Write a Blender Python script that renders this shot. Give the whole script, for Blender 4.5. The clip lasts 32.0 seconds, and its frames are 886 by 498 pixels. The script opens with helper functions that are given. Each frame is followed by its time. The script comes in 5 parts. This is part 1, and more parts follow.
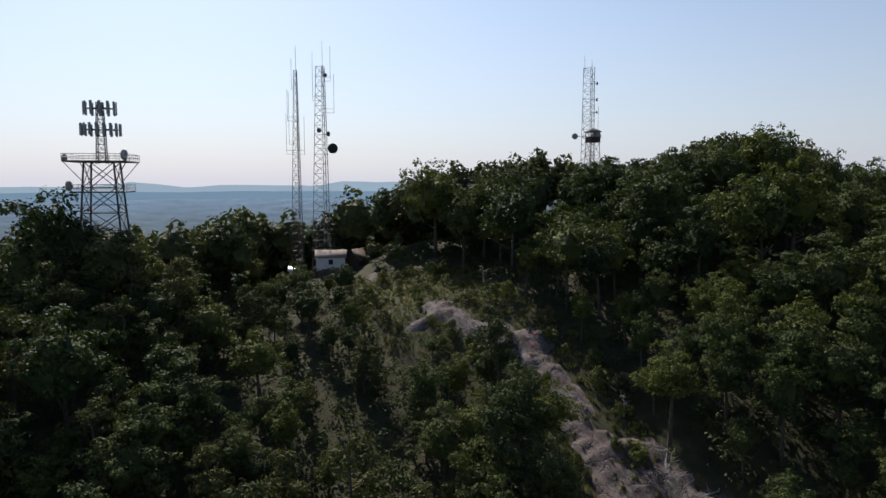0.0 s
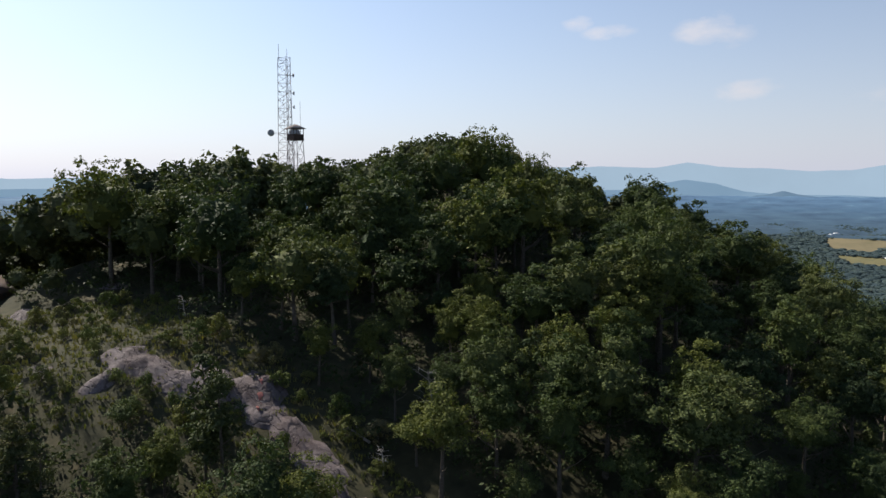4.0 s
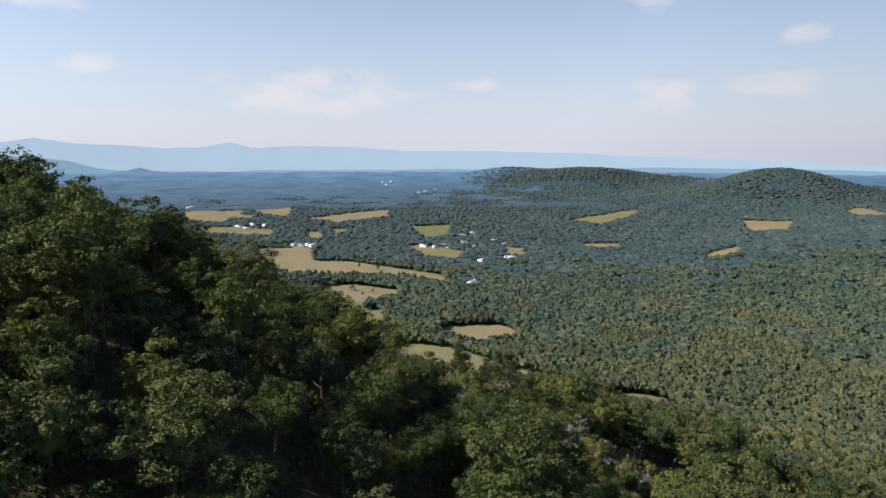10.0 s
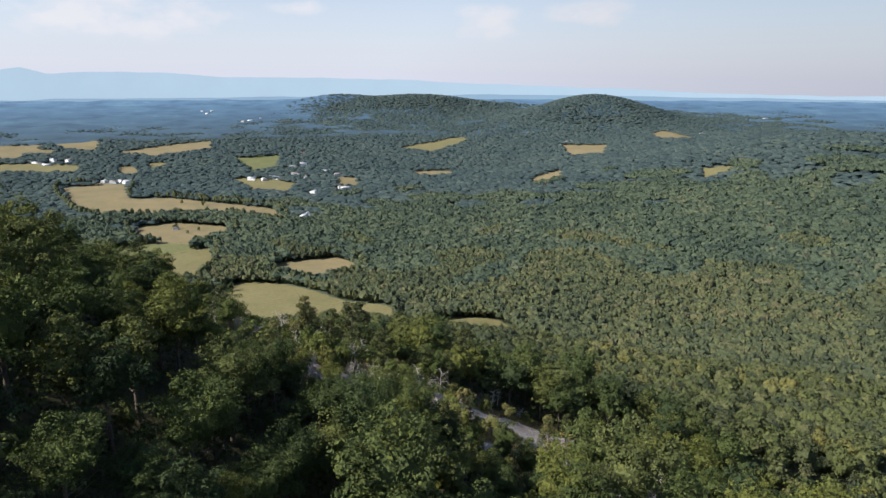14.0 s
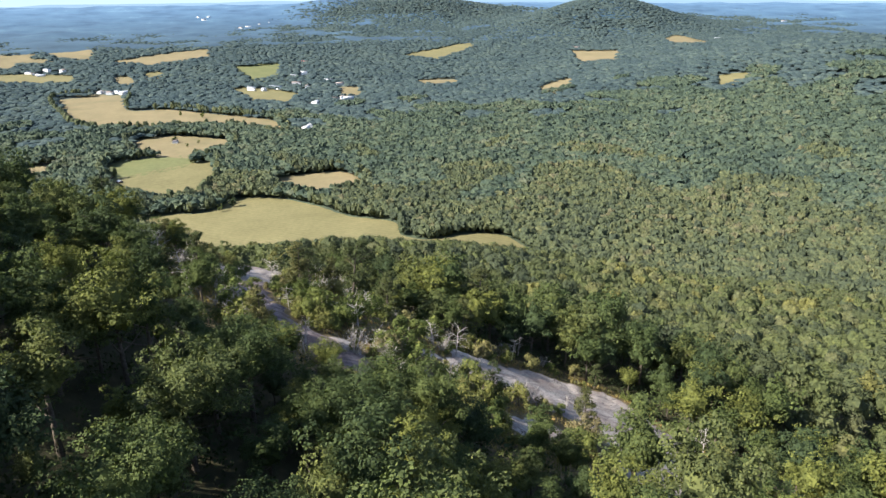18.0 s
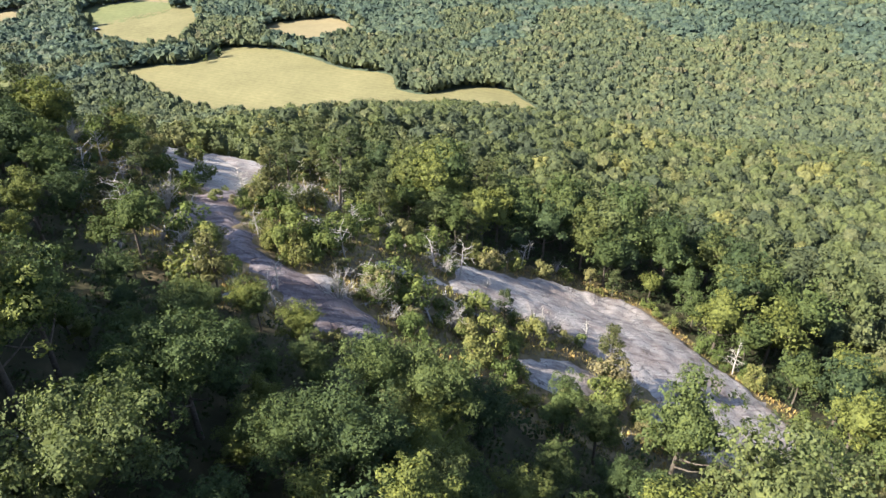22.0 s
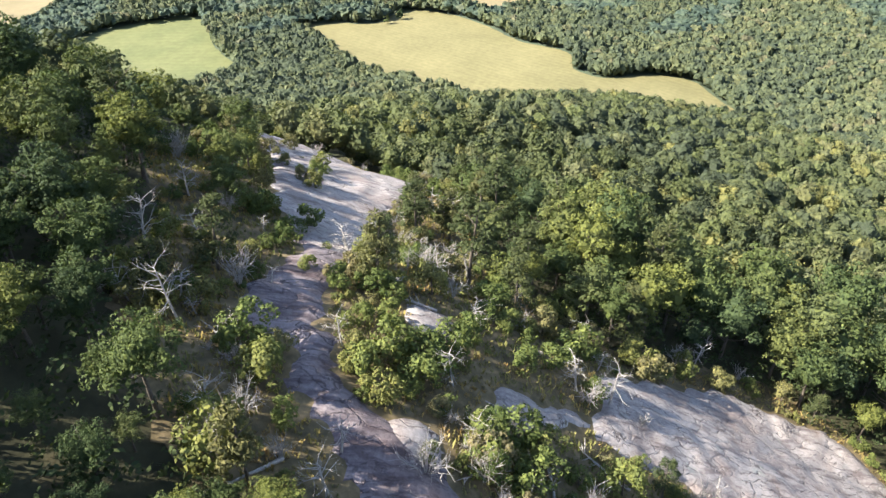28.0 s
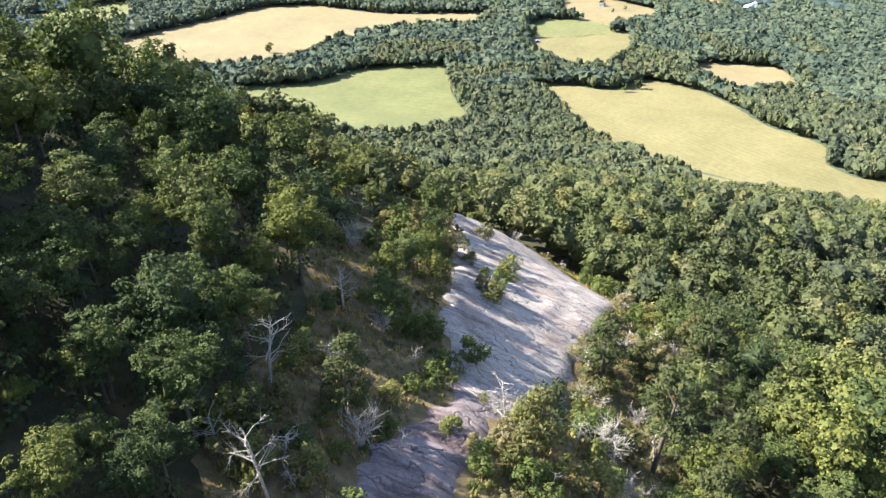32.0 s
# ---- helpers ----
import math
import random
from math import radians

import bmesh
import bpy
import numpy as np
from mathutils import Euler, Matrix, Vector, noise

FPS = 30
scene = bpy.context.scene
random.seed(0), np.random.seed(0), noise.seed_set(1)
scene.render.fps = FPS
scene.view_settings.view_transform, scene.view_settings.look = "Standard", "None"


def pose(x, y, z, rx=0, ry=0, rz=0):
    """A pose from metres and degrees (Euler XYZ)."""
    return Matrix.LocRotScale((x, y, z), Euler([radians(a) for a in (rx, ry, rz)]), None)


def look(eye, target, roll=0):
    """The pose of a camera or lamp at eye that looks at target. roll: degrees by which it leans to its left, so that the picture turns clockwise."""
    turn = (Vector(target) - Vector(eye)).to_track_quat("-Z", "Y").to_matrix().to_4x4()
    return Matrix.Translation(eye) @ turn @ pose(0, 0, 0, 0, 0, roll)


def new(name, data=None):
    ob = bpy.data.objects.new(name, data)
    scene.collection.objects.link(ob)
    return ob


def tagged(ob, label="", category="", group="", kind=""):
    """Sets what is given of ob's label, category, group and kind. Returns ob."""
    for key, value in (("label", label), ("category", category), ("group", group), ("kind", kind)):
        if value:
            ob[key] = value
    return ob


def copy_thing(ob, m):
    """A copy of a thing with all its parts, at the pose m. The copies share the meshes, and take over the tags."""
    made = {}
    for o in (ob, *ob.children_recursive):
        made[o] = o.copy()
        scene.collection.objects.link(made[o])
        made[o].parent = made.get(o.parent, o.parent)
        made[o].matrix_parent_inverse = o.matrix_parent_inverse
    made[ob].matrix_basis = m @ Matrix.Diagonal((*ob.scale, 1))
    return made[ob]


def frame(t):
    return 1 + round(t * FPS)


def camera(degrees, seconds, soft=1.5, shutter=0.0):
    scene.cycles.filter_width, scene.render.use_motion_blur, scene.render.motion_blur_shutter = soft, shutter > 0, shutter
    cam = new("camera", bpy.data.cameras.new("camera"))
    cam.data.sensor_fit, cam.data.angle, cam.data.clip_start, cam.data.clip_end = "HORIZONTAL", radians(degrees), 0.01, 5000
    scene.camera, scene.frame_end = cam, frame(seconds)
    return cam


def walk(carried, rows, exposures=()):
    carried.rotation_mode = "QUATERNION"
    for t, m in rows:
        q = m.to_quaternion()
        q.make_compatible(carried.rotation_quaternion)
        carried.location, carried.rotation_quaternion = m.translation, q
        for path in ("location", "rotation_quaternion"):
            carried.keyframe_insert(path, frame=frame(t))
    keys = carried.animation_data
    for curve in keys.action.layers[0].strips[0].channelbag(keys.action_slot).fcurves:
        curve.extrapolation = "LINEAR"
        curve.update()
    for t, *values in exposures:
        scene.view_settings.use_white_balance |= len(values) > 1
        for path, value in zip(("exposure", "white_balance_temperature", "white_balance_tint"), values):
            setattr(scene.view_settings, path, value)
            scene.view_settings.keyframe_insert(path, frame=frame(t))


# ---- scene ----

from mathutils import geometry

# ---- camera and path: seconds, x, y, z, heading clockwise from north, tilt down, roll ----
cam = camera(63.99, 32.0)


def aim(x, y, z, heading, tilt, roll=0.0):
    h, p = radians(heading), radians(tilt)
    d = Vector((math.sin(h) * math.cos(p), math.cos(h) * math.cos(p), -math.sin(p)))
    e = Vector((x, y, z))
    return look(e, e + d * 10, roll)


FLIGHT = [
    (0, 0.00, 0.00, 200.00, -0.00, 5.55, -0.05),
    (1, -1.14, 5.41, 200.15, 5.48, 5.57, -0.05),
    (2, -1.96, 10.70, 200.51, 11.83, 5.64, -0.09),
    (2.5, -2.16, 13.12, 200.76, 15.11, 5.68, -0.12),
    (4.5, -2.49, 21.38, 201.33, 29.61, 5.83, 0.03),
    (5, -2.25, 23.20, 201.41, 33.65, 5.80, -0.04),
    (6, -1.84, 26.07, 201.64, 42.23, 5.84, -0.04),
    (7, -1.38, 28.34, 201.63, 51.09, 5.94, 0.05),
    (8, -0.62, 30.24, 201.22, 58.62, 5.98, 0.05),
    (9, 0.48, 31.82, 200.72, 66.42, 6.41, 0.04),
    (10, 2.26, 33.22, 200.30, 74.50, 7.62, 0.07),
    (11, 5.09, 34.64, 200.13, 78.75, 9.04, -0.06),
    (12, 8.76, 36.09, 200.32, 81.62, 10.51, -0.01),
    (13, 13.13, 37.50, 200.64, 85.82, 11.94, 0.24),
    (14, 18.34, 38.91, 200.74, 88.10, 13.33, 0.11),
    (14.5, 21.11, 39.39, 200.73, 88.05, 14.05, 0.03),
    (16.5, 31.92, 40.81, 200.45, 87.75, 16.79, -0.14),
    (17, 34.67, 41.05, 200.27, 87.70, 17.50, -0.19),
    (18, 40.29, 41.61, 199.89, 87.65, 20.55, -0.29),
    (19, 45.95, 42.18, 199.63, 87.64, 24.03, -0.22),
    (20, 51.19, 42.48, 199.73, 87.60, 26.97, -0.18),
    (21, 56.42, 42.82, 199.87, 87.65, 29.81, -0.20),
    (22, 61.84, 43.16, 199.82, 87.83, 32.62, -0.16),
    (23, 67.19, 43.70, 199.39, 87.49, 34.44, 0.02),
    (24, 72.55, 44.13, 198.88, 86.44, 34.52, 0.25),
    (25, 78.00, 44.43, 198.43, 84.11, 34.38, 0.28),
    (25.5, 80.52, 44.53, 198.31, 82.65, 34.30, 0.17),
    (27.5, 89.02, 45.27, 198.70, 74.83, 34.35, -0.25),
    (28, 91.21, 45.66, 198.74, 73.11, 35.10, -0.11),
    (29, 95.69, 46.73, 198.74, 68.42, 35.36, 0.13),
    (30, 99.97, 47.84, 198.94, 62.25, 35.02, 0.24),
    (31, 104.36, 49.46, 198.84, 57.74, 33.64, 0.25),
    (32, 108.53, 51.17, 198.69, 53.80, 30.82, -0.03),
]
walk(cam, [(r[0], aim(*r[1:])) for r in FLIGHT], exposures=[(0, 0.30), (6, 0.72), (13, 0.80), (15, 0.92), (17, 1.12), (19, 1.92), (23, 2.08), (28, 2.22), (30, 2.4), (32, 2.33)])

# ---- world, sun ----
SUN_AZ, SUN_EL = -22.0, 40.0
world = bpy.data.worlds.new("sky")
scene.world = world
world.use_nodes = True
nt = world.node_tree
bg = nt.nodes["Background"]
sky = nt.nodes.new("ShaderNodeTexSky")
sky.sky_type = "NISHITA"
sky.sun_disc = False
sky.sun_elevation, sky.sun_rotation = radians(SUN_EL), radians(SUN_AZ)
sky.altitude, sky.air_density, sky.dust_density, sky.ozone_density = 500, 1.0, 0.8, 2.0
bg.inputs[1].default_value = 0.085


def wmath(op, a, b=0.0, clamp=False):
    n = nt.nodes.new("ShaderNodeMath")
    n.operation, n.use_clamp = op, clamp
    for sock, v in zip(n.inputs, (a, b)):
        if isinstance(v, (int, float)):
            sock.default_value = v
        else:
            nt.links.new(v, sock)
    return n.outputs[0]


def wmix(fac, a, b):
    m = nt.nodes.new("ShaderNodeMix")
    m.data_type = "RGBA"
    nt.links.new(fac, m.inputs[0])
    for sock, v in ((m.inputs[6], a), (m.inputs[7], b)):
        if isinstance(v, tuple):
            sock.default_value = (*v, 1)
        else:
            nt.links.new(v, sock)
    return m.outputs[2]


# summer haze low in the sky, then thin fair-weather clouds: heading, height, half width, half height in degrees
wco = nt.nodes.new("ShaderNodeTexCoord").outputs["Generated"]
sep = nt.nodes.new("ShaderNodeSeparateXYZ")
nt.links.new(wco, sep.inputs[0])
elev = wmath("MULTIPLY", wmath("ARCSINE", sep.outputs[2]), 57.2958)
head = wmath("MULTIPLY", wmath("ARCTAN2", sep.outputs[0], sep.outputs[1]), 57.2958)
haze = wmath("MULTIPLY", wmath("EXPONENT", wmath("MULTIPLY", wmath("MAXIMUM", elev, 0.0), -0.085)), 0.9, True)
col = wmix(haze, sky.outputs[0], (5.0, 5.25, 6.35))
wn = nt.nodes.new("ShaderNodeTexNoise")
wn.inputs["Scale"].default_value, wn.inputs["Detail"].default_value, wn.inputs["Roughness"].default_value = 16.0, 6.0, 0.55
wmap = nt.nodes.new("ShaderNodeMapping")
wmap.inputs["Scale"].default_value = (1, 1, 2.2)
nt.links.new(wco, wmap.inputs[0])
nt.links.new(wmap.outputs[0], wn.inputs["Vector"])
cover = None
for h0, e0, hw, hh in ((36.3, 11.7, 1.7, 0.9), (46.0, 10.6, 3.4, 1.7), (48.6, 6.2, 3.0, 1.2), (66.0, 4.8, 8.5, 2.4), (90.4, 11.2, 3.6, 1.3), (91.0, 4.4, 5.0, 1.7), (62.0, 4.6, 8.0, 2.2), (77.0, 5.4, 3.0, 0.8), (100.0, 5.0, 6.0, 1.2), (101.2, 8.3, 2.4, 1.1), (38.5, 10.9, 2.6, 0.8)):
    d = wmath("ADD", wmath("POWER", wmath("DIVIDE", wmath("SUBTRACT", head, h0), hw), 2.0), wmath("POWER", wmath("DIVIDE", wmath("SUBTRACT", elev, e0), hh), 2.0))
    m = wmath("SUBTRACT", 1.0, d, True)
    cover = m if cover is None else wmath("MAXIMUM", cover, m)
cloud = wmath("MULTIPLY", wmath("SUBTRACT", wmath("ADD", wn.outputs[0], wmath("MULTIPLY", cover, 0.30)), 0.60), 3.4, True)
cloud = wmath("MULTIPLY", cloud, wmath("MULTIPLY", cover, 1.6, True))
col = wmix(wmath("MULTIPLY", cloud, 0.58), col, (6.4, 6.1, 6.3))
glow = nt.nodes.new("ShaderNodeVectorMath")
glow.operation = "DOT_PRODUCT"
nt.links.new(wco, glow.inputs[0])
_az, _el = radians(SUN_AZ), radians(SUN_EL)
glow.inputs[1].default_value = (math.sin(_az) * math.cos(_el), math.cos(_az) * math.cos(_el), math.sin(_el))
near_sun = wmath("ADD", 0.93, wmath("MULTIPLY", wmath("POWER", wmath("MAXIMUM", glow.outputs["Value"], 0.0), 2.0), 0.42))
# the sky away from the sun is the darker half
near_sun = wmath("SUBTRACT", near_sun, wmath("MULTIPLY", wmath("MAXIMUM", wmath("SUBTRACT", wmath("MULTIPLY", glow.outputs["Value"], -1.0), 0.2), 0.0), 0.6))
scale = nt.nodes.new("ShaderNodeVectorMath")
scale.operation = "SCALE"
nt.links.new(col, scale.inputs[0])
nt.links.new(near_sun, scale.inputs["Scale"])
nt.links.new(scale.outputs[0], bg.inputs[0])
sun = new("sun", bpy.data.lights.new("sun", "SUN"))
sun.data.energy, sun.data.angle, sun.data.color = 5.0, radians(0.53), (1.0, 0.93, 0.82)
_d = Vector((math.sin(_az) * math.cos(_el), math.cos(_az) * math.cos(_el), math.sin(_el)))
sun.matrix_world = look((0, 0, 400), Vector((0, 0, 400)) - _d)


# ---- materials ----
def mat(name, rough=0.9):
    m = bpy.data.materials.new(name)
    m.use_nodes = True
    p = m.node_tree.nodes["Principled BSDF"]
    p.inputs["Roughness"].default_value = rough
    p.inputs["Specular IOR Level"].default_value = 0.2
    return m, m.node_tree, p


def ramp(t, fac, stops):
    r = t.nodes.new("ShaderNodeValToRGB")
    els = r.color_ramp.elements
    while len(els) < len(stops):
        els.new(0.5)
    for e, (pos, col) in zip(els, stops):
        e.position, e.color = pos, (*col, 1)
    t.links.new(fac, r.inputs[0])
    return r.outputs[0]


def noise_tex(t, scale, detail=4.0, rough=0.6, stretch=None, kind="Object"):
    c = t.nodes.new("ShaderNodeTexCoord")
    n = t.nodes.new("ShaderNodeTexNoise")
    n.inputs["Scale"].default_value, n.inputs["Detail"].default_value, n.inputs["Roughness"].default_value = scale, detail, rough
    if stretch:
        mp = t.nodes.new("ShaderNodeMapping")
        mp.vector_type = "TEXTURE"
        mp.inputs["Scale"].default_value = stretch[0]
        mp.inputs["Rotation"].default_value = stretch[1]
        t.links.new(c.outputs[kind], mp.inputs[0])
        t.links.new(mp.outputs[0], n.inputs["Vector"])
    else:
        t.links.new(c.outputs[kind], n.inputs["Vector"])
    return n.outputs[0]


def blend(t, fac, a, b, how="MIX"):
    m = t.nodes.new("ShaderNodeMix")
    m.data_type, m.blend_type = "RGBA", how
    for sock, v in ((m.inputs[0], fac), (m.inputs[6], a), (m.inputs[7], b)):
        if isinstance(v, (int, float)):
            sock.default_value = v
        elif isinstance(v, tuple):
            sock.default_value = (*v, 1)
        else:
            t.links.new(v, sock)
    return m.outputs[2]


def bump(t, p, height, strength, dist):
    b = t.nodes.new("ShaderNodeBump")
    b.inputs["Strength"].default_value, b.inputs["Distance"].default_value = strength, dist
    t.links.new(height, b.inputs["Height"])
    t.links.new(b.outputs[0], p.inputs["Normal"])


def noisy(name, stops, scale, rough=0.9, bumps=0.0, scale2=None, metal=0.0):
    m, t, p = mat(name, rough)
    n = noise_tex(t, scale)
    col = ramp(t, n, stops)
    if scale2:
        col = blend(t, noise_tex(t, scale2, 2.0), col, ramp(t, n, [(q, tuple(0.6 * v for v in c)) for q, c in stops]))
    t.links.new(col, p.inputs["Base Color"])
    if bumps:
        bump(t, p, n, 0.6, bumps)
    p.inputs["Metallic"].default_value = metal
    return m


def leaf(name, stops, source, grain=0.0, relief=0.5):
    """Foliage: each plant has a hue of its own, each leaf cluster a shade of it; grain: clumps of leaves a metre."""
    m, t, p = mat(name, 0.62)
    p.inputs["Specular IOR Level"].default_value = 0.05
    if source == "object":
        o = t.nodes.new("ShaderNodeObjectInfo").outputs["Random"]
    else:
        a = t.nodes.new("ShaderNodeAttribute")
        a.attribute_name = "tint"
        o = a.outputs["Fac"]
    g = t.nodes.new("ShaderNodeNewGeometry").outputs["Random Per Island"]
    hue = ramp(t, o, stops)
    k = 0.35 if source == "object" else 0.2
    col = ramp(t, g, [(0.0, (1 - k, 1 - 0.9 * k, 1 - 0.85 * k)), (0.55, (0.95, 0.97, 0.93)), (1.0, (1 + 0.9 * k, 1 + 0.75 * k, 1.0))])
    col = blend(t, 1.0, hue, col, "MULTIPLY")
    if grain:
        n = noise_tex(t, grain, 4.0, 0.7)
        col = blend(t, 1.0, col, ramp(t, n, [(0.34, (0.72, 0.75, 0.76)), (0.5, (0.98, 0.98, 0.96)), (0.66, (1.28, 1.25, 1.10))]), "MULTIPLY")
        bump(t, p, n, 0.7, relief)
    t.links.new(col, p.inputs["Base Color"])
    tr = t.nodes.new("ShaderNodeBsdfTranslucent")
    t.links.new(blend(t, 1.0, col, (1.25, 1.4, 0.5), "MULTIPLY"), tr.inputs[0])
    mx = t.nodes.new("ShaderNodeMixShader")
    mx.inputs[0].default_value = 0.14
    out = t.nodes["Material Output"]
    t.links.new(p.outputs[0], mx.inputs[1])
    t.links.new(tr.outputs[0], mx.inputs[2])
    t.links.new(mx.outputs[0], out.inputs[0])
    return m


OAK = [(0.0, (0.037, 0.053, 0.027)), (0.25, (0.052, 0.071, 0.03)), (0.5, (0.069, 0.088, 0.033)), (0.72, (0.083, 0.096, 0.041)), (0.88, (0.101, 0.111, 0.034)), (1.0, (0.106, 0.117, 0.036))]
SLOPE_OAK = [(0.0, (0.048, 0.059, 0.038)), (0.25, (0.065, 0.076, 0.04)), (0.5, (0.082, 0.096, 0.042)), (0.72, (0.099, 0.104, 0.057)), (0.88, (0.125, 0.122, 0.048)), (1.0, (0.131, 0.128, 0.051))]
PINE = [(0.0, (0.044, 0.057, 0.028)), (0.6, (0.069, 0.077, 0.034)), (1.0, (0.096, 0.092, 0.042))]
# valley, floor and horizon leaves: distance haze mixed in as ever more blue
HAZED_VALLEY_OAK = [(0.0, (0.049, 0.061, 0.043)), (0.3, (0.064, 0.078, 0.049)), (0.6, (0.081, 0.093, 0.052)), (0.85, (0.098, 0.104, 0.057)), (1.0, (0.108, 0.104, 0.066))]
HAZED_FLOOR_OAK = [(0.0, (0.041, 0.059, 0.05)), (0.4, (0.055, 0.076, 0.058)), (0.8, (0.073, 0.092, 0.064)), (1.0, (0.087, 0.098, 0.071))]
HAZED_HORIZON_OAK = [(0.0, (0.037, 0.056, 0.065)), (0.5, (0.048, 0.069, 0.075)), (1.0, (0.067, 0.09, 0.088))]
SCRUB = [(0.0, (0.066, 0.089, 0.031)), (0.45, (0.104, 0.121, 0.04)), (0.8, (0.133, 0.133, 0.048)), (1.0, (0.149, 0.127, 0.075))]
STRAW = [(0.0, (0.11, 0.12, 0.04)), (0.5, (0.20, 0.175, 0.07)), (1.0, (0.34, 0.22, 0.09))]
M_OAK = leaf("oak_leaves", OAK, "object")
M_WOODS = leaf("woods_leaves", SLOPE_OAK, "tint", 1.1, 0.5)
M_PINE = leaf("pine_needles", PINE, "object")
M_HAZED_VALLEY = leaf("hazed_valley_leaves", HAZED_VALLEY_OAK, "tint", 0.8, 0.5)
M_HAZED_FLOOR = leaf("hazed_floor_leaves", HAZED_FLOOR_OAK, "tint", 0.6, 0.6)
M_HAZED_HORIZON = leaf("hazed_distant_leaves", HAZED_HORIZON_OAK, "tint", 0.3, 0.6)
M_UNDER = leaf("undergrowth_leaves", [(0.0, (0.034, 0.048, 0.022)), (1.0, (0.064, 0.078, 0.032))], "tint")
M_SCRUB = leaf("scrub_leaves", SCRUB, "object")
M_STRAW = leaf("dry_grass", STRAW, "tint")
M_BARK = noisy("bark", [(0.3, (0.05, 0.04, 0.03)), (0.7, (0.13, 0.11, 0.09))], 6.0)
M_DEAD = noisy("dead_wood", [(0.3, (0.20, 0.18, 0.16)), (0.7, (0.42, 0.39, 0.36))], 5.0)


def soil_material():
    """Leaf litter on the ridge; in the valley the ground is closed undergrowth, tinted with haze far out."""
    m, t, p = mat("forest_floor", 0.95)
    n = noise_tex(t, 0.35, 6.0)
    litter = ramp(t, n, [(0.3, (0.026, 0.026, 0.014)), (0.55, (0.046, 0.044, 0.022)), (0.75, (0.09, 0.07, 0.038))])
    green = ramp(t, noise_tex(t, 0.02, 5.0), [(0.35, (0.045, 0.060, 0.038)), (0.65, (0.065, 0.085, 0.050))])
    c = t.nodes.new("ShaderNodeTexCoord")
    ln = t.nodes.new("ShaderNodeVectorMath")
    ln.operation = "LENGTH"
    t.links.new(c.outputs["Object"], ln.inputs[0])
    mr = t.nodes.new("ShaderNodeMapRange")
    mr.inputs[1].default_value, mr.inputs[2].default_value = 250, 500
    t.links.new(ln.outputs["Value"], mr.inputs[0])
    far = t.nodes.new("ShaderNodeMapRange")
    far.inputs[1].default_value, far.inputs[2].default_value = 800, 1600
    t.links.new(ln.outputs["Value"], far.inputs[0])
    # beyond 800 m the green fades to blue-grey, haze put into the base colour
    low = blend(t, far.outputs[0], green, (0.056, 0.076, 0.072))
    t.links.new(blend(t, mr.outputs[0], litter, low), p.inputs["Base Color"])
    bump(t, p, n, 0.7, 0.3)
    return m


M_SOIL = soil_material()
M_HAY = noisy("cut_hay", [(0.3, (0.146, 0.134, 0.062)), (0.7, (0.192, 0.172, 0.082))], 0.02, 0.95, 0.0, 0.2)


def mown(m, turn, width, depth):
    """Faint swathes left by the mower."""
    t = m.node_tree
    p = t.nodes["Principled BSDF"]
    c = t.nodes.new("ShaderNodeTexCoord")
    mp = t.nodes.new("ShaderNodeMapping")
    mp.inputs["Rotation"].default_value = (0, 0, radians(turn))
    w = t.nodes.new("ShaderNodeTexWave")
    w.inputs["Scale"].default_value, w.inputs["Distortion"].default_value, w.inputs["Detail"].default_value, w.inputs["Detail Scale"].default_value = 0.314 / width, 5.0, 2.0, 0.25
    t.links.new(c.outputs["Object"], mp.inputs[0])
    t.links.new(mp.outputs[0], w.inputs[0])
    old = p.inputs["Base Color"].links[0].from_socket
    t.links.new(blend(t, w.outputs[1], old, blend(t, 1.0, old, (1 - depth, 1 - depth, 1 - 1.3 * depth), "MULTIPLY")), p.inputs["Base Color"])
    return m


mown(M_HAY, 25, 7.0, 0.07)
M_PASTURE = noisy("green_pasture", [(0.3, (0.112, 0.126, 0.052)), (0.7, (0.150, 0.156, 0.066))], 0.02, 0.95, 0.0, 0.15)
mown(M_PASTURE, -20, 11.0, 0.05)
M_STUBBLE = noisy("tan_stubble", [(0.3, (0.165, 0.142, 0.076)), (0.7, (0.225, 0.182, 0.10))], 0.015, 0.95, 0.0, 0.12)


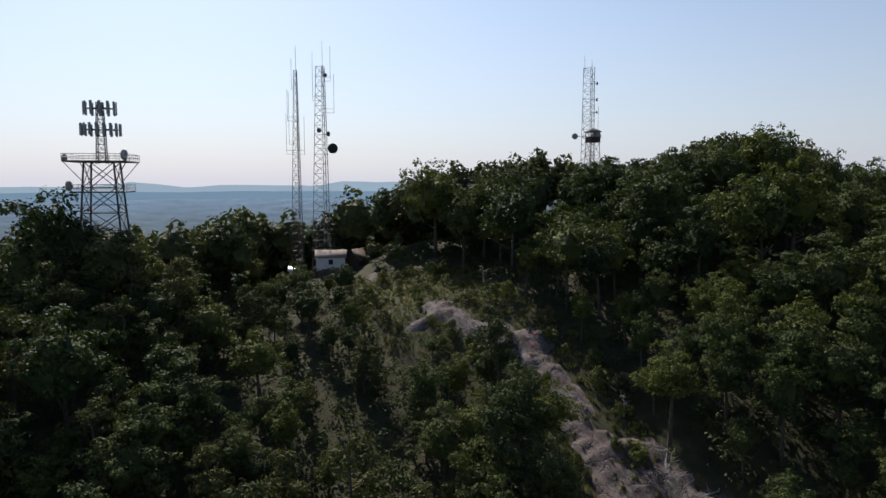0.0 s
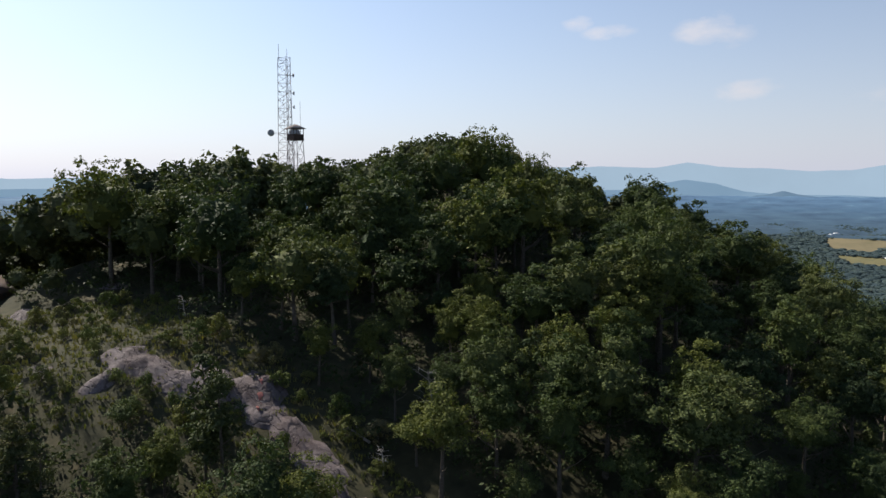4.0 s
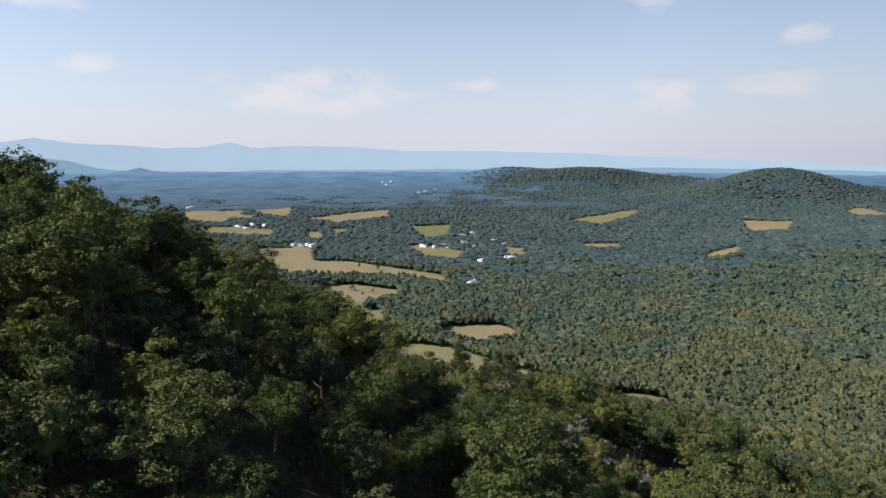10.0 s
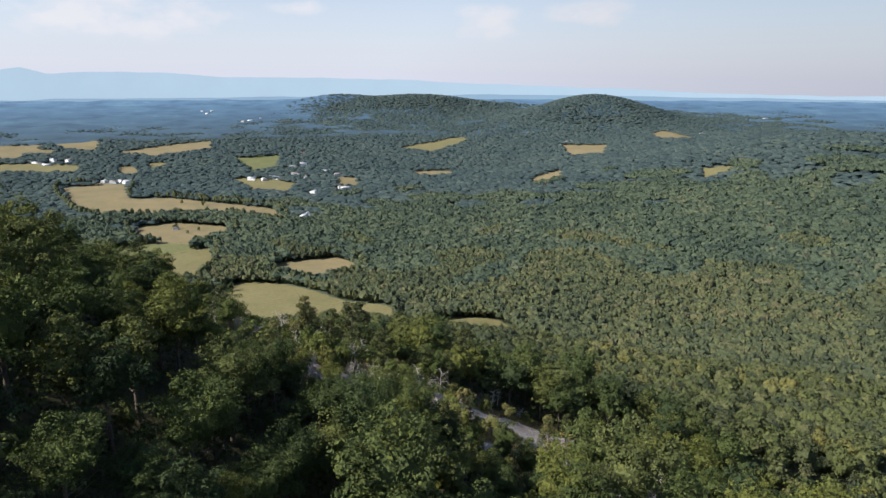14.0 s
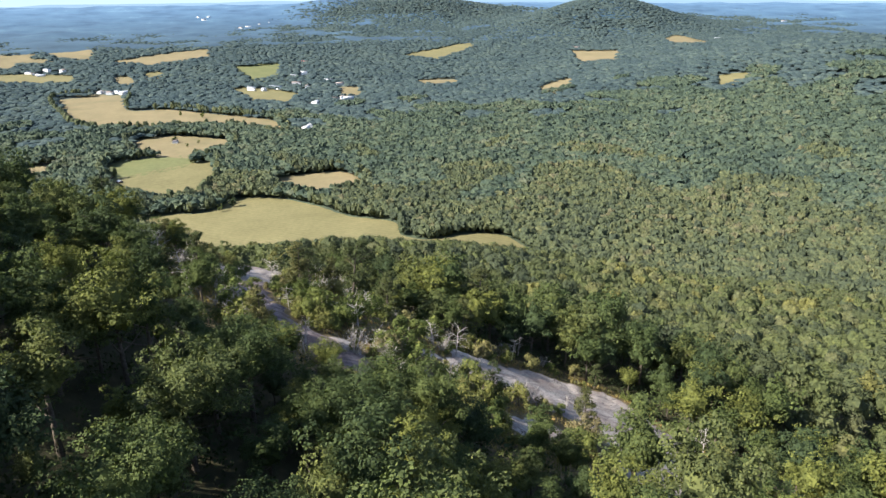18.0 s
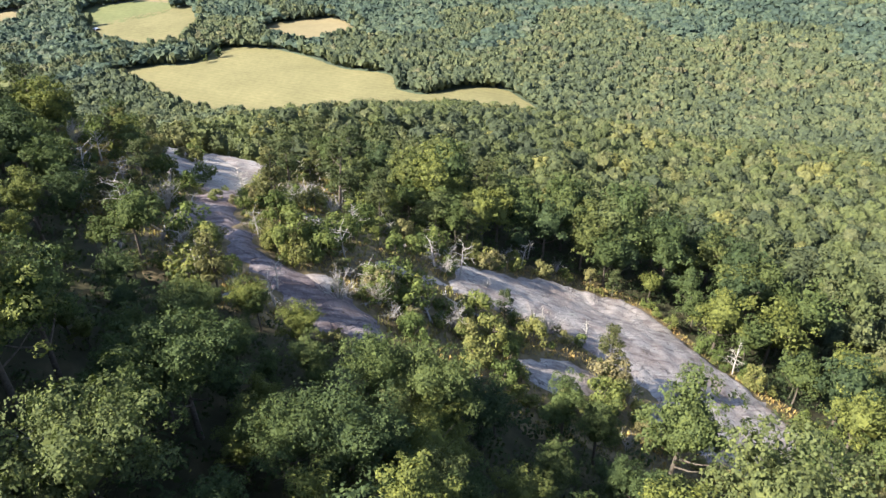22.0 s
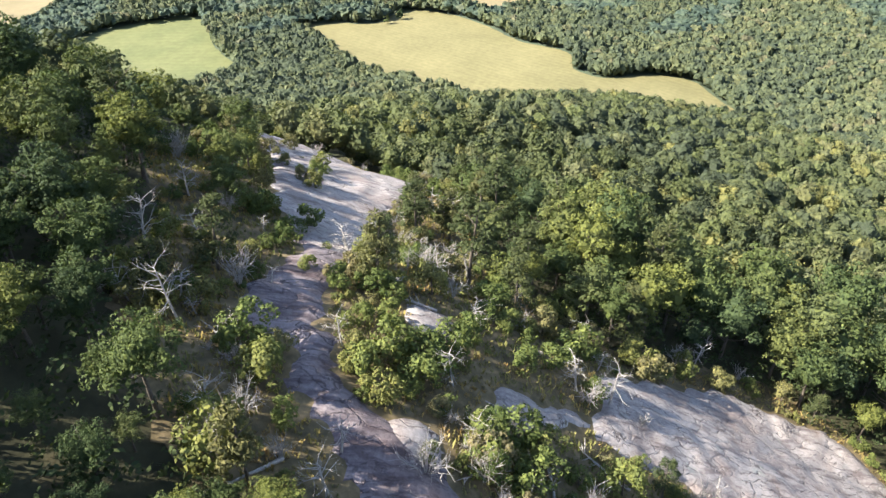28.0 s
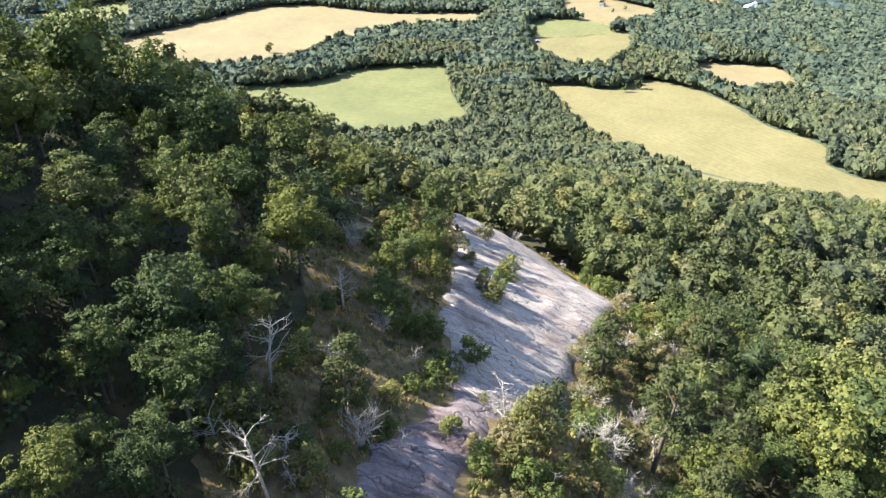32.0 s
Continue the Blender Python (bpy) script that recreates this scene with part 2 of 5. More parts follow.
def rock_material(name, dim, stain):
    """Pale granite: soft mottling, thin cracks along the bedding, water stains down the fall line, lichen."""
    m, t, p = mat(name, 0.85)
    fine = noise_tex(t, 2.6, 8.0, 0.72)
    col = ramp(t, fine, [(0.30, (0.27, 0.245, 0.232)), (0.5, (0.395, 0.366, 0.350)), (0.70, (0.49, 0.462, 0.445))])
    big = noise_tex(t, 0.16, 6.0, 0.62)
    col = blend(t, ramp(t, big, [(0.45, (0, 0, 0)), (0.62, (0.8, 0.8, 0.8))]), col, blend(t, 1.0, col, (0.70, 0.62, 0.59), "MULTIPLY"))
    streak = noise_tex(t, 0.55, 6.0, 0.66, ((0.6, 4.0, 1.0), (0, 0, radians(25))))
    col = blend(t, ramp(t, streak, [(0.53 - stain, (0, 0, 0)), (0.66 - stain, (0.85, 0.85, 0.85))]), col, blend(t, 1.0, col, (0.44, 0.40, 0.42), "MULTIPLY"))
    lichen = noise_tex(t, 0.30, 7.0, 0.68)
    col = blend(t, ramp(t, lichen, [(0.60, (0, 0, 0)), (0.70, (0.55, 0.55, 0.55))]), col, (0.36, 0.40, 0.35))
    moss = noise_tex(t, 0.55, 8.0, 0.74)
    col = blend(t, ramp(t, moss, [(0.63, (0, 0, 0)), (0.68, (0.85, 0.85, 0.85))]), col, ramp(t, fine, [(0.35, (0.09, 0.08, 0.045)), (0.65, (0.17, 0.13, 0.07))]))
    # cracks: cells drawn out along the bedding, their borders bent by noise
    c = t.nodes.new("ShaderNodeTexCoord")
    mp = t.nodes.new("ShaderNodeMapping")
    mp.vector_type = "TEXTURE"
    mp.inputs["Rotation"].default_value, mp.inputs["Scale"].default_value = (0, 0, radians(25)), (1.7, 7.0, 3.0)
    wob = t.nodes.new("ShaderNodeTexNoise")
    wob.inputs["Scale"].default_value, wob.inputs["Detail"].default_value = 0.45, 5.0
    add = t.nodes.new("ShaderNodeVectorMath")
    add.operation = "MULTIPLY_ADD"
    add.inputs[1].default_value = (4.0, 4.0, 4.0)
    t.links.new(c.outputs["Object"], wob.inputs["Vector"])
    t.links.new(wob.outputs["Color"], add.inputs[0])
    t.links.new(c.outputs["Object"], add.inputs[2])
    t.links.new(add.outputs[0], mp.inputs[0])
    vo = t.nodes.new("ShaderNodeTexVoronoi")
    vo.feature = "DISTANCE_TO_EDGE"
    vo.inputs["Scale"].default_value = 1.0
    t.links.new(mp.outputs[0], vo.inputs["Vector"])
    crack = ramp(t, vo.outputs["Distance"], [(0.0, (1, 1, 1)), (0.012, (0.85, 0.85, 0.85)), (0.035, (0, 0, 0))])
    broken = ramp(t, big, [(0.40, (1, 1, 1)), (0.58, (0.15, 0.15, 0.15))])
    col = blend(t, blend(t, 1.0, crack, broken, "MULTIPLY"), col, (0.075, 0.062, 0.060))
    t.links.new(blend(t, 1.0, col, dim, "MULTIPLY"), p.inputs["Base Color"])
    bump(t, p, blend(t, 0.35, blend(t, 0.5, fine, streak), ramp(t, vo.outputs["Distance"], [(0.0, (0, 0, 0)), (0.06, (1, 1, 1))])), 0.7, 0.35)
    return m


M_ROCK = rock_material("granite", (0.77, 0.745, 0.725), 0.02)
# chute rock: water stains, and the shade of the trees darkened into its colour
M_SHADED_STAINED = rock_material("shaded_stained_granite", (0.50, 0.455, 0.48), 0.06)
M_DARKROCK = rock_material("weathered_granite", (0.36, 0.32, 0.335), 0.05)
M_STEEL = noisy("galvanised_steel", [(0.3, (0.16, 0.16, 0.17)), (0.7, (0.30, 0.30, 0.31))], 3.0, 0.55, 0.0, None, 0.6)


# ---- the lie of the land ----
def ground(x, y, rough=True):
    """Height of the bare ground: a ridge with its crest running west to east, falling to a valley."""
    x, y = np.asarray(x, float), np.asarray(y, float)
    yc = np.interp(x, [-400, -60, -10, 80, 150, 210, 300, 520, 835, 1300], [100, 118, 152, 155, 140, 130, 105, 50, 90, 200])
    zc = np.interp(x, [-1500, -700, -400, -150, -60, -30, -5, 30, 60, 100, 150, 180, 205, 222, 240, 300, 520, 620, 720, 1100], [-80, 30, 90, 152, 176, 178, 183, 189, 196, 190, 168, 151, 140, 127, 114, 92, 12, -40, -70, -90])
    d = y - yc
    south = np.interp(-d, [0, 40, 75, 100, 140, 170, 260, 450, 900, 1500], [0, 8, 21, 33, 54, 68, 105, 165, 240, 300])
    north = np.interp(d, [0, 30, 80, 150, 300, 600, 1200], [0, 4, 26, 70, 150, 230, 300])
    w = np.clip((d + 36) / 32, 0, 1)
    zc = zc + np.interp(x, [-20, -6, 18, 38, 50, 58, 75, 100, 150], [0, 3.6, 3.8, 2.4, 1.4, 3.0, 3.6, 2.2, 0.3]) * w * w * (3 - 2 * w)
    r = np.hypot(x, y)
    base = np.interp(r, [0, 2200, 3000, 4600, 5200], [-80, -80, -30, 75, 80])
    base = base + 150 * np.exp(-((x - 1750) / 850) ** 2 - ((y + 950) / 650) ** 2)
    base = base + 45 * np.exp(-((x - 4323) / 220) ** 2 - ((y - 817) / 260) ** 2) + 126 * np.exp(-((x - 3463) / 330) ** 2 - ((y + 560) / 340) ** 2) + 78 * np.exp(-((x - 4080) / 300) ** 2 - ((y - 300) / 420) ** 2)
    k = np.clip((zc + 80) / 270, 0.12, 1)
    k = k * np.interp(x, [165, 195, 240, 400], [1, 0.75, 0.75, 1])
    hill = zc - np.where(d < 0, south, north) * k
    z = np.logaddexp(hill / 9, base / 9) * 9
    if rough:
        z = z + np.clip((520 - r) / 200, 0, 1) * (0.8 * np.sin(x / 11 + 1.3 * np.sin(y / 17)) * np.sin(y / 13 + 0.7 * np.sin(x / 19)) + 2.2 * np.sin(x / 61 + 2) * np.sin(y / 53))
    return z + 3.6 * np.exp(-((x - 5) / 21) ** 2 - ((y - 110) / 20) ** 2) + 2.2 * np.exp(-((x - 214) / 14) ** 2 - ((y - 118) / 13) ** 2) + 3.2 * np.exp(-((x - 147) / 17) ** 2 - ((y - 58) / 19) ** 2) - 4.2 * np.clip((x - 188) / 20, 0, 1) * np.clip((330 - x) / 100, 0, 1) * np.clip((190 - y) / 40, 0, 1)


def put(name, verts, faces, material, parent=None, smooth=False):
    me = bpy.data.meshes.new(name)
    verts, faces = np.asarray(verts, np.float32), np.asarray(faces, np.int32)
    k = faces.shape[1]
    me.vertices.add(len(verts))
    me.vertices.foreach_set("co", verts.ravel())
    me.loops.add(faces.size)
    me.loops.foreach_set("vertex_index", faces.ravel())
    me.polygons.add(len(faces))
    me.polygons.foreach_set("loop_start", np.arange(0, faces.size, k, dtype=np.int32))
    if smooth:
        me.polygons.foreach_set("use_smooth", np.ones(len(faces), bool))
    me.update(calc_edges=True)
    me.materials.append(material)
    ob = new(name, me)
    ob.parent = parent
    return ob


def grid_sheet(name, xs, ys, zf, material):
    X, Y = np.meshgrid(xs, ys)
    v = np.stack([X, Y, zf(X, Y)], -1).reshape(-1, 3)
    n, m = len(xs), len(ys)
    i = (np.arange(m - 1)[:, None] * n + np.arange(n - 1)[None]).ravel()
    return put(name, v, np.stack([i, i + 1, i + n + 1, i + n], 1), material, None, True)


def spread(lo, hi, near_lo, near_hi, step, grow):
    out = list(np.arange(near_lo, near_hi + step, step))
    s = step
    while out[-1] < hi:
        s *= grow
        out.append(out[-1] + s)
    s = step
    while out[0] > lo:
        s *= grow
        out.insert(0, out[0] - s)
    return np.array(out)


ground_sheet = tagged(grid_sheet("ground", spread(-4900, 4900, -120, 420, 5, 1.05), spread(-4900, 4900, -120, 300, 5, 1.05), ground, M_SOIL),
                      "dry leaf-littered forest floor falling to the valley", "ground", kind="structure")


# ---- foliage ----
def crown_quads(rng, blobs, leaves, size, rx, rz, low=-0.35, jitter=0.36):
    """Kite-shaped leaf clusters on many small, uneven clumps that fill an irregular crown: n x 4 x 3."""
    a = rng.uniform(0, 2 * np.pi, blobs)
    h = rng.uniform(low, 1.0, blobs)
    lobes = 1 + 0.30 * np.sin(2 * a + rng.uniform(0, 6)) + 0.20 * np.sin(5 * a + rng.uniform(0, 6)) + 0.12 * np.sin(7 * h + rng.uniform(0, 6))
    rr = np.sqrt(np.clip(1 - h * h, 0.05, 1)) * rng.uniform(0.35, 1.0, blobs) ** 0.6 * lobes
    cen = np.stack([np.cos(a) * rr * rx * 0.82, np.sin(a) * rr * rx * 0.82, h * rz * 0.85 * rng.uniform(0.8, 1.08, blobs)], 1)
    br = rng.uniform(0.15, 0.36, blobs) * rx * (30.0 / max(blobs, 14)) ** 0.18
    w = rng.choice(blobs, leaves, p=br ** 2 / np.sum(br ** 2))
    d = rng.normal(size=(leaves, 3))
    d[:, 2] += 0.3
    d /= np.linalg.norm(d, axis=1)[:, None]
    p = cen[w] + d * br[w][:, None] * rng.uniform(0.62, 1.1, leaves)[:, None] ** 0.7
    out = p / np.array([rx, rx, rz])
    out /= np.linalg.norm(out, axis=1)[:, None] + 1e-6
    nrm = d * 0.8 + out * 0.25 + rng.normal(size=(leaves, 3)) * jitter + np.array([0, 0, 0.15])
    nrm /= np.linalg.norm(nrm, axis=1)[:, None]
    u = np.cross(nrm, rng.normal(size=(leaves, 3)))
    u /= np.linalg.norm(u, axis=1)[:, None]
    v = np.cross(nrm, u)
    s = size * rng.uniform(0.5, 1.4, (leaves, 1))
    return np.stack([p - u * s, p - v * s * 0.6, p + u * s, p + v * s * 0.6], 1)


def dome_quads(rng, rx, rz, rings, sectors, low=-0.5, lump=0.22):
    """The closed, lumpy inner mass of a crown, as quads: n x 4 x 3."""
    a = np.arange(sectors) / sectors * 2 * np.pi
    h = np.linspace(np.arcsin(max(low, -0.98)), np.pi / 2 * 0.97, rings + 1)
    A, H = np.meshgrid(a, h)
    ph = rng.uniform(0, 6.28, 6)
    k = 1 + lump * (np.sin(2 * A + ph[0] + 2 * H) * 0.6 + np.sin(3 * A - 3 * H + ph[1]) * 0.6 + np.sin(5 * A + ph[2]) * np.sin(4 * H + ph[3]) * 0.8) + rng.normal(0, lump * 0.18, A.shape)
    k[-1] = k[-1].mean()
    A = A + rng.normal(0, 0.25, A.shape) * 2 * np.pi / sectors
    p = np.stack([np.cos(A) * np.cos(H) * k * rx, np.sin(A) * np.cos(H) * k * rx, np.sin(H) * k * rz], -1)
    q = np.roll(p, -1, 1)
    return np.stack([p[:-1], q[:-1], q[1:], p[1:]], 2).reshape(-1, 4, 3)


def full_crown(rng, blobs, leaves, size, rx, rz, low, jitter=0.34, core=0.56, rings=8, sectors=13, lump=0.14):
    """A leafy crown round its closed inner mass."""
    n = leaves // 4
    d = rng.normal(size=(n, 3)) + np.array([0, 0, 0.35])
    d /= np.linalg.norm(d, axis=1)[:, None]
    p = d * np.array([rx, rx, rz]) * core * rng.uniform(1.0, 1.3, (n, 1))
    u = np.cross(d + rng.normal(size=(n, 3)) * 0.4, rng.normal(size=(n, 3)))
    u /= np.linalg.norm(u, axis=1)[:, None]
    v, s = np.cross(d, u), size * rng.uniform(0.7, 1.6, (n, 1))
    skin = np.stack([p - u * s, p - v * s * 0.6, p + u * s, p + v * s * 0.6], 1)
    return np.concatenate([crown_quads(rng, blobs, leaves - n, size, rx, rz, low, jitter), skin, dome_quads(rng, rx * core, rz * core, rings, sectors, low - 0.1, lump)])


def limb_crown(rng, limbs, leaves, size, rx, rz, core=0.40):
    """Clumps of leaves strung along spreading limbs, with gaps between them, round a small inner mass."""
    cen, br = [np.array([0, 0, rz * 0.8])], [0.30 * rx]
    for k in range(limbs):
        a = 2 * np.pi * (k * 0.618 + rng.uniform(-0.08, 0.08))
        e = rng.uniform(-0.45, 1.0)
        reach = rng.uniform(0.74, 1.04)
        d = np.array([math.cos(a) * math.cos(e) * rx, math.sin(a) * math.cos(e) * rx, math.sin(e) * rz]) * reach
        for q in (0.45, 0.72, 0.95):
            if rng.uniform() < 0.88:
                cen.append(d * q + rng.normal(0, 0.10, 3) * rx)
                br.append(rx * rng.uniform(0.17, 0.33) * (1.12 - 0.35 * q))
    cen, br = np.array(cen), np.array(br)
    n = leaves * 9 // 10
    w = rng.choice(len(cen), n, p=br ** 2 / np.sum(br ** 2))
    spray = rng.normal(size=(len(cen), 26, 3))
    spray[..., 2] = np.where(spray[..., 2] < -0.5, -0.6 * spray[..., 2], spray[..., 2])
    spray /= np.linalg.norm(spray, axis=2)[..., None]
    d = spray[w, rng.integers(0, 26, n)] + rng.normal(0, 0.17, (n, 3))
    d /= np.linalg.norm(d, axis=1)[:, None]
    lump = 1 + 0.25 * np.sin(5 * d[:, 0] + w) * np.sin(5 * d[:, 1] + 2 * w)
    p = cen[w] + d * np.array([1.05, 1.05, 0.86]) * (br[w] * lump * rng.uniform(0.55, 1.1, n) ** 0.6)[:, None]
    nrm = d * 0.75 + rng.normal(size=(n, 3)) * 0.33 + np.array([0, 0, 0.25])
    k = leaves - n
    e = rng.normal(size=(k, 3)) + np.array([0, 0, 0.3])
    e /= np.linalg.norm(e, axis=1)[:, None]
    p = np.concatenate([p, e * np.array([rx, rx, rz]) * core * rng.uniform(1.0, 1.5, (k, 1))])
    nrm = np.concatenate([nrm, e + rng.normal(size=(k, 3)) * 0.4])
    nrm /= np.linalg.norm(nrm, axis=1)[:, None]
    u = np.cross(nrm, rng.normal(size=p.shape))
    u /= np.linalg.norm(u, axis=1)[:, None]
    v, sz = np.cross(nrm, u), size * rng.uniform(0.6, 1.35, (leaves, 1))
    return np.concatenate([np.stack([p - u * sz, p - v * sz * 0.62, p + u * sz, p + v * sz * 0.62], 1), dome_quads(rng, rx * core, rz * core, 6, 11, -0.8, 0.2)])


def quads_mesh(q):
    n = len(q)
    return q.reshape(-1, 3), np.arange(n * 4).reshape(n, 4)


def woods(name, label, places, templates, material, category="woods"):
    """Many trees joined into one mesh; places: x, y, z, scale, turn, tint."""
    if not len(places):
        return None
    vs, ts = [], []
    pick = np.random.default_rng(5).integers(0, len(templates), len(places))
    for k, q in enumerate(templates):
        P = places[pick == k]
        if not len(P):
            continue
        c, s = np.cos(P[:, 4]) * P[:, 3], np.sin(P[:, 4]) * P[:, 3]
        f = q.reshape(-1, 3)
        X = f[None, :, 0] * c[:, None] - f[None, :, 1] * s[:, None] + P[:, 0:1]
        Y = f[None, :, 0] * s[:, None] + f[None, :, 1] * c[:, None] + P[:, 1:2]
        Z = f[None, :, 2] * P[:, 3:4] + P[:, 2:3]
        vs.append(np.stack([X, Y, Z], -1).reshape(-1, 3))
        ts.append(np.repeat(P[:, 5], len(f)))
    v, tint = np.concatenate(vs), np.concatenate(ts)
    ob = put(name, v, np.arange(len(v)).reshape(-1, 4), material)
    at = ob.data.attributes.new("tint", "FLOAT", "POINT")
    at.data.foreach_set("value", tint.astype(np.float32))
    return tagged(ob, label, category, kind="stuff")


def scatter(seed, x0, x1, y0, y1, step, keep):
    rng = np.random.default_rng(seed)
    X, Y = np.meshgrid(np.arange(x0, x1, step), np.arange(y0, y1, step))
    X = X.ravel() + rng.uniform(-0.45, 0.45, X.size) * step
    Y = Y.ravel() + rng.uniform(-0.45, 0.45, Y.size) * step
    m = keep(X, Y)
    X, Y = X[m], Y[m]
    return X, Y, rng


# ---- outlines in plan ----
def P2(text):
    return np.array([[float(v) for v in p.split(",")] for p in text.split()])


FIELDS = [
    (M_HAY, "yellow mown hay field with faint mowing lines", P2("864,470 899,426 906,383 971,361 965,298 930,245 882,194 855,135 803,121 785,88 807,45 806,6 773,-15 726,-43 706,15 679,112 690,150 652,182 705,233 740,287 765,346 815,398")),
    (M_PASTURE, "pale green mown pasture between wooded edges", P2("618,735 715,696 799,685 874,606 780,529 711,454 623,480 590,530 566,600")),
    (M_STUBBLE, "wide tan and green hay field", P2("680,1075 867,1082 970,1086 1040,1016 1066,877 1176,728 1101,713 1038,782 970,808 894,822 800,798 697,843 620,880 622,960")),
    (M_HAY, "small yellow hay field behind a tree belt", P2("1061,592 1192,485 1130,452 1049,427 1012,488 1000,540")),
    (M_STUBBLE, "narrow tan clearing in the woods", P2("1075,337 1101,300 1110,237 1034,193 1000,260 1020,320")),
    (M_PASTURE, "green paddock beside a hedge", P2("1101,619 1172,639 1205,607 1235,541 1199,508 1149,508 1104,545 1074,583")),
    (M_PASTURE, "green meadow by a farm shed", P2("690,1351 854,1323 800,1206 695,1195")),
    (M_STUBBLE, "broad tan stubble field below a farm", P2("1876,1126 1944,980 1708,863 1710,763 1636,605 1567,472 1445,417 1520,545 1520,656 1500,837 1600,951")),
    (M_STUBBLE, "tan pasture dotted with trees", P2("1278,655 1359,687 1403,628 1364,505 1303,479 1252,528 1257,580 1257,630")),
    (M_PASTURE, "bright green lawn by white buildings", P2("2413,829 2500,693 2278,645 2216,711")),
    (M_HAY, "yellow-green lot round a long white building", P2("2065,734 2075,635 1958,505 1823,503 1848,601")),
    (M_STUBBLE, "distant tan field strip", P2("2439,1255 2632,1161 2783,1040 2641,989 2472,1136")),
    (M_HAY, "distant yellow-green field on a rise", P2("2678,306 3004,54 2919,30 2659,156")),
    (M_STUBBLE, "tan hill clearing with a house", P2("2691,-305 2579,-469 2306,-399 2332,-297")),
    (M_STUBBLE, "tan clearing on the flank of a hill", P2("2871,-684 2962,-733 2948,-785 2721,-794 2398,-722 2557,-696 2673,-669")),
    (M_STUBBLE, "small tan clearing in the forest", P2("1879,-124 1992,-219 1811,-203 1790,-130")),
    (M_STUBBLE, "far tan pasture", P2("2419,1772 2562,1564 2303,1513 2263,1644")),
    (M_STUBBLE, "tan yard between houses", P2("2084,423 2085,356 1885,333 1927,387")),
    (M_STUBBLE, "thin cleared strip in the forest", P2("2205,206 2226,83 2131,81 2140,190")),
    (M_HAY, "yellow hay field before a tall tree belt", P2("996,543 1043,518 1085,475 1118,447 1064,431 1006,437 981,492")),
    (M_STUBBLE, "far tan hay strip among hedgerows", P2("2503,1818 2516,1730 2467,1592 2450,1466 2366,1429 2357,1605")),
    (M_HAY, "pale grass lots between far houses", P2("2131,1514 2183,1399 2188,1242 2130,1221 2085,1447")),
    (M_STUBBLE, "far tan field behind a wood", P2("2620,1574 2749,1520 2666,1419 2517,1365 2525,1487")),
    (M_STUBBLE, "pale farm yard beyond the stubble field", P2("2193,1124 2222,1087 2086,1019 2072,1048")),
    (M_HAY, "small pale field in the woods", P2("2269,1069 2311,1025 2231,992 2203,1032")),
    (M_HAY, "yellow clearing on the wooded rise", P2("1632,-477 1611,-542 1565,-535 1565,-486")),
]
SLABS = [
    ("ledge_slab", "pale streaked granite slab with dark water stains", P2("155,46 163,38 170,30 173,20 173,9 166,3 156,0 149,-4 141,-8 133,-12 122,-6 121,9 124,17 128,22 132,18 136,21 140,27 141,39 141,46 148,45")),
    ("ledge_slab", "low dark-rimmed granite hump among scrub", P2("129,37 133,31 134,26 130,24 125,28 123,32 124,36")),
    ("ledge_slab", "long pale granite face running down from the crest", P2("214,126 203,119 190,108.5 172.8,97.4 161.3,91 156.8,86.1 151.5,82 152.5,74.8 158.0,72.4 174.5,78.2 196.4,82.5 210,88 219,100 222,114 220,124")),
    ("stained_slab", "water-stained granite chute below the pale face, darkened by painted tree shade", P2("152.4,82.6 149.4,80.0 141.2,80.2 133.4,78.3 130.5,75.5 131.3,73.0 125.4,68.7 123.8,66.4 117.4,59.8 115.8,58.8 116.4,55.5 118.9,51.3 124.6,54.2 127.2,57.9 128.2,62.1 129.8,65.8 133.8,68.3 138.1,71.4 144.7,73.6 151.7,75.2 153.4,74.4")),
    ("ledge_slab", "grey-green granite patch with lichen among shrubs", P2("137.6,55.5 140.5,53.9 141.0,50.4 144.0,45.9 141.4,44.9 136.5,49.7 133.8,53.5 134.6,55.5")),
    ("ledge_slab", "bare granite gap between shrubs", P2("144,66 147,62 144,60 140,63")),
    ("ledge_slab", "broken pale granite below the stained chute", P2("126.6,63.3 129.1,61.3 130.1,58.7 128.4,56.4 123.8,55.7 120.9,57.4 123.0,59.5")),
    ("summit_slab", "broken weathered granite shelf over the summit with a red paint mark", P2("-3.3,111.6 0.7,111 2.8,107.4 6,104.6 8.8,104.4 10.5,101.6 12.8,101.8 15,100 15.4,97 13,94.2 10.8,95.2 9.4,97 7.7,98.2 4.6,99.6 1.3,102.4 -0.2,105.4 -2.4,107.6")),
    ("summit_slab", "bare sandy rock clearing beside the mast compound", P2("-15.5,135.6 -14.4,138.6 -12.4,138 -11,135 -12.4,132.6")),
    ("summit_slab", "low granite shelf beside the summit trail", P2("-6.2,107 -4.3,108.4 -1.9,107.4 -1.6,104.6 -4.6,104.8")),
    ("summit_slab", "small granite step in the summit grass", P2("-11.5,115.5 -10.2,117 -8.4,114 -9.2,111.6")),
    ("summit_slab", "bare rock patch on the summit path", P2("-3.6,137.6 -2.1,140.2 0.6,139.6 1,136.4")),
    ("trail_slab", "smooth dark granite trail running down through the grass", P2("10.2,96.4 12.6,90 13.6,84.9 15,80.8 16.2,76 16.8,68 17.5,60 30,60 31.5,68 30.4,72 27.8,74.6 26,77.6 25,80.6 21.4,81.2 18.9,84 18.4,87.8 16.6,92.4 14.8,96.4")),
]
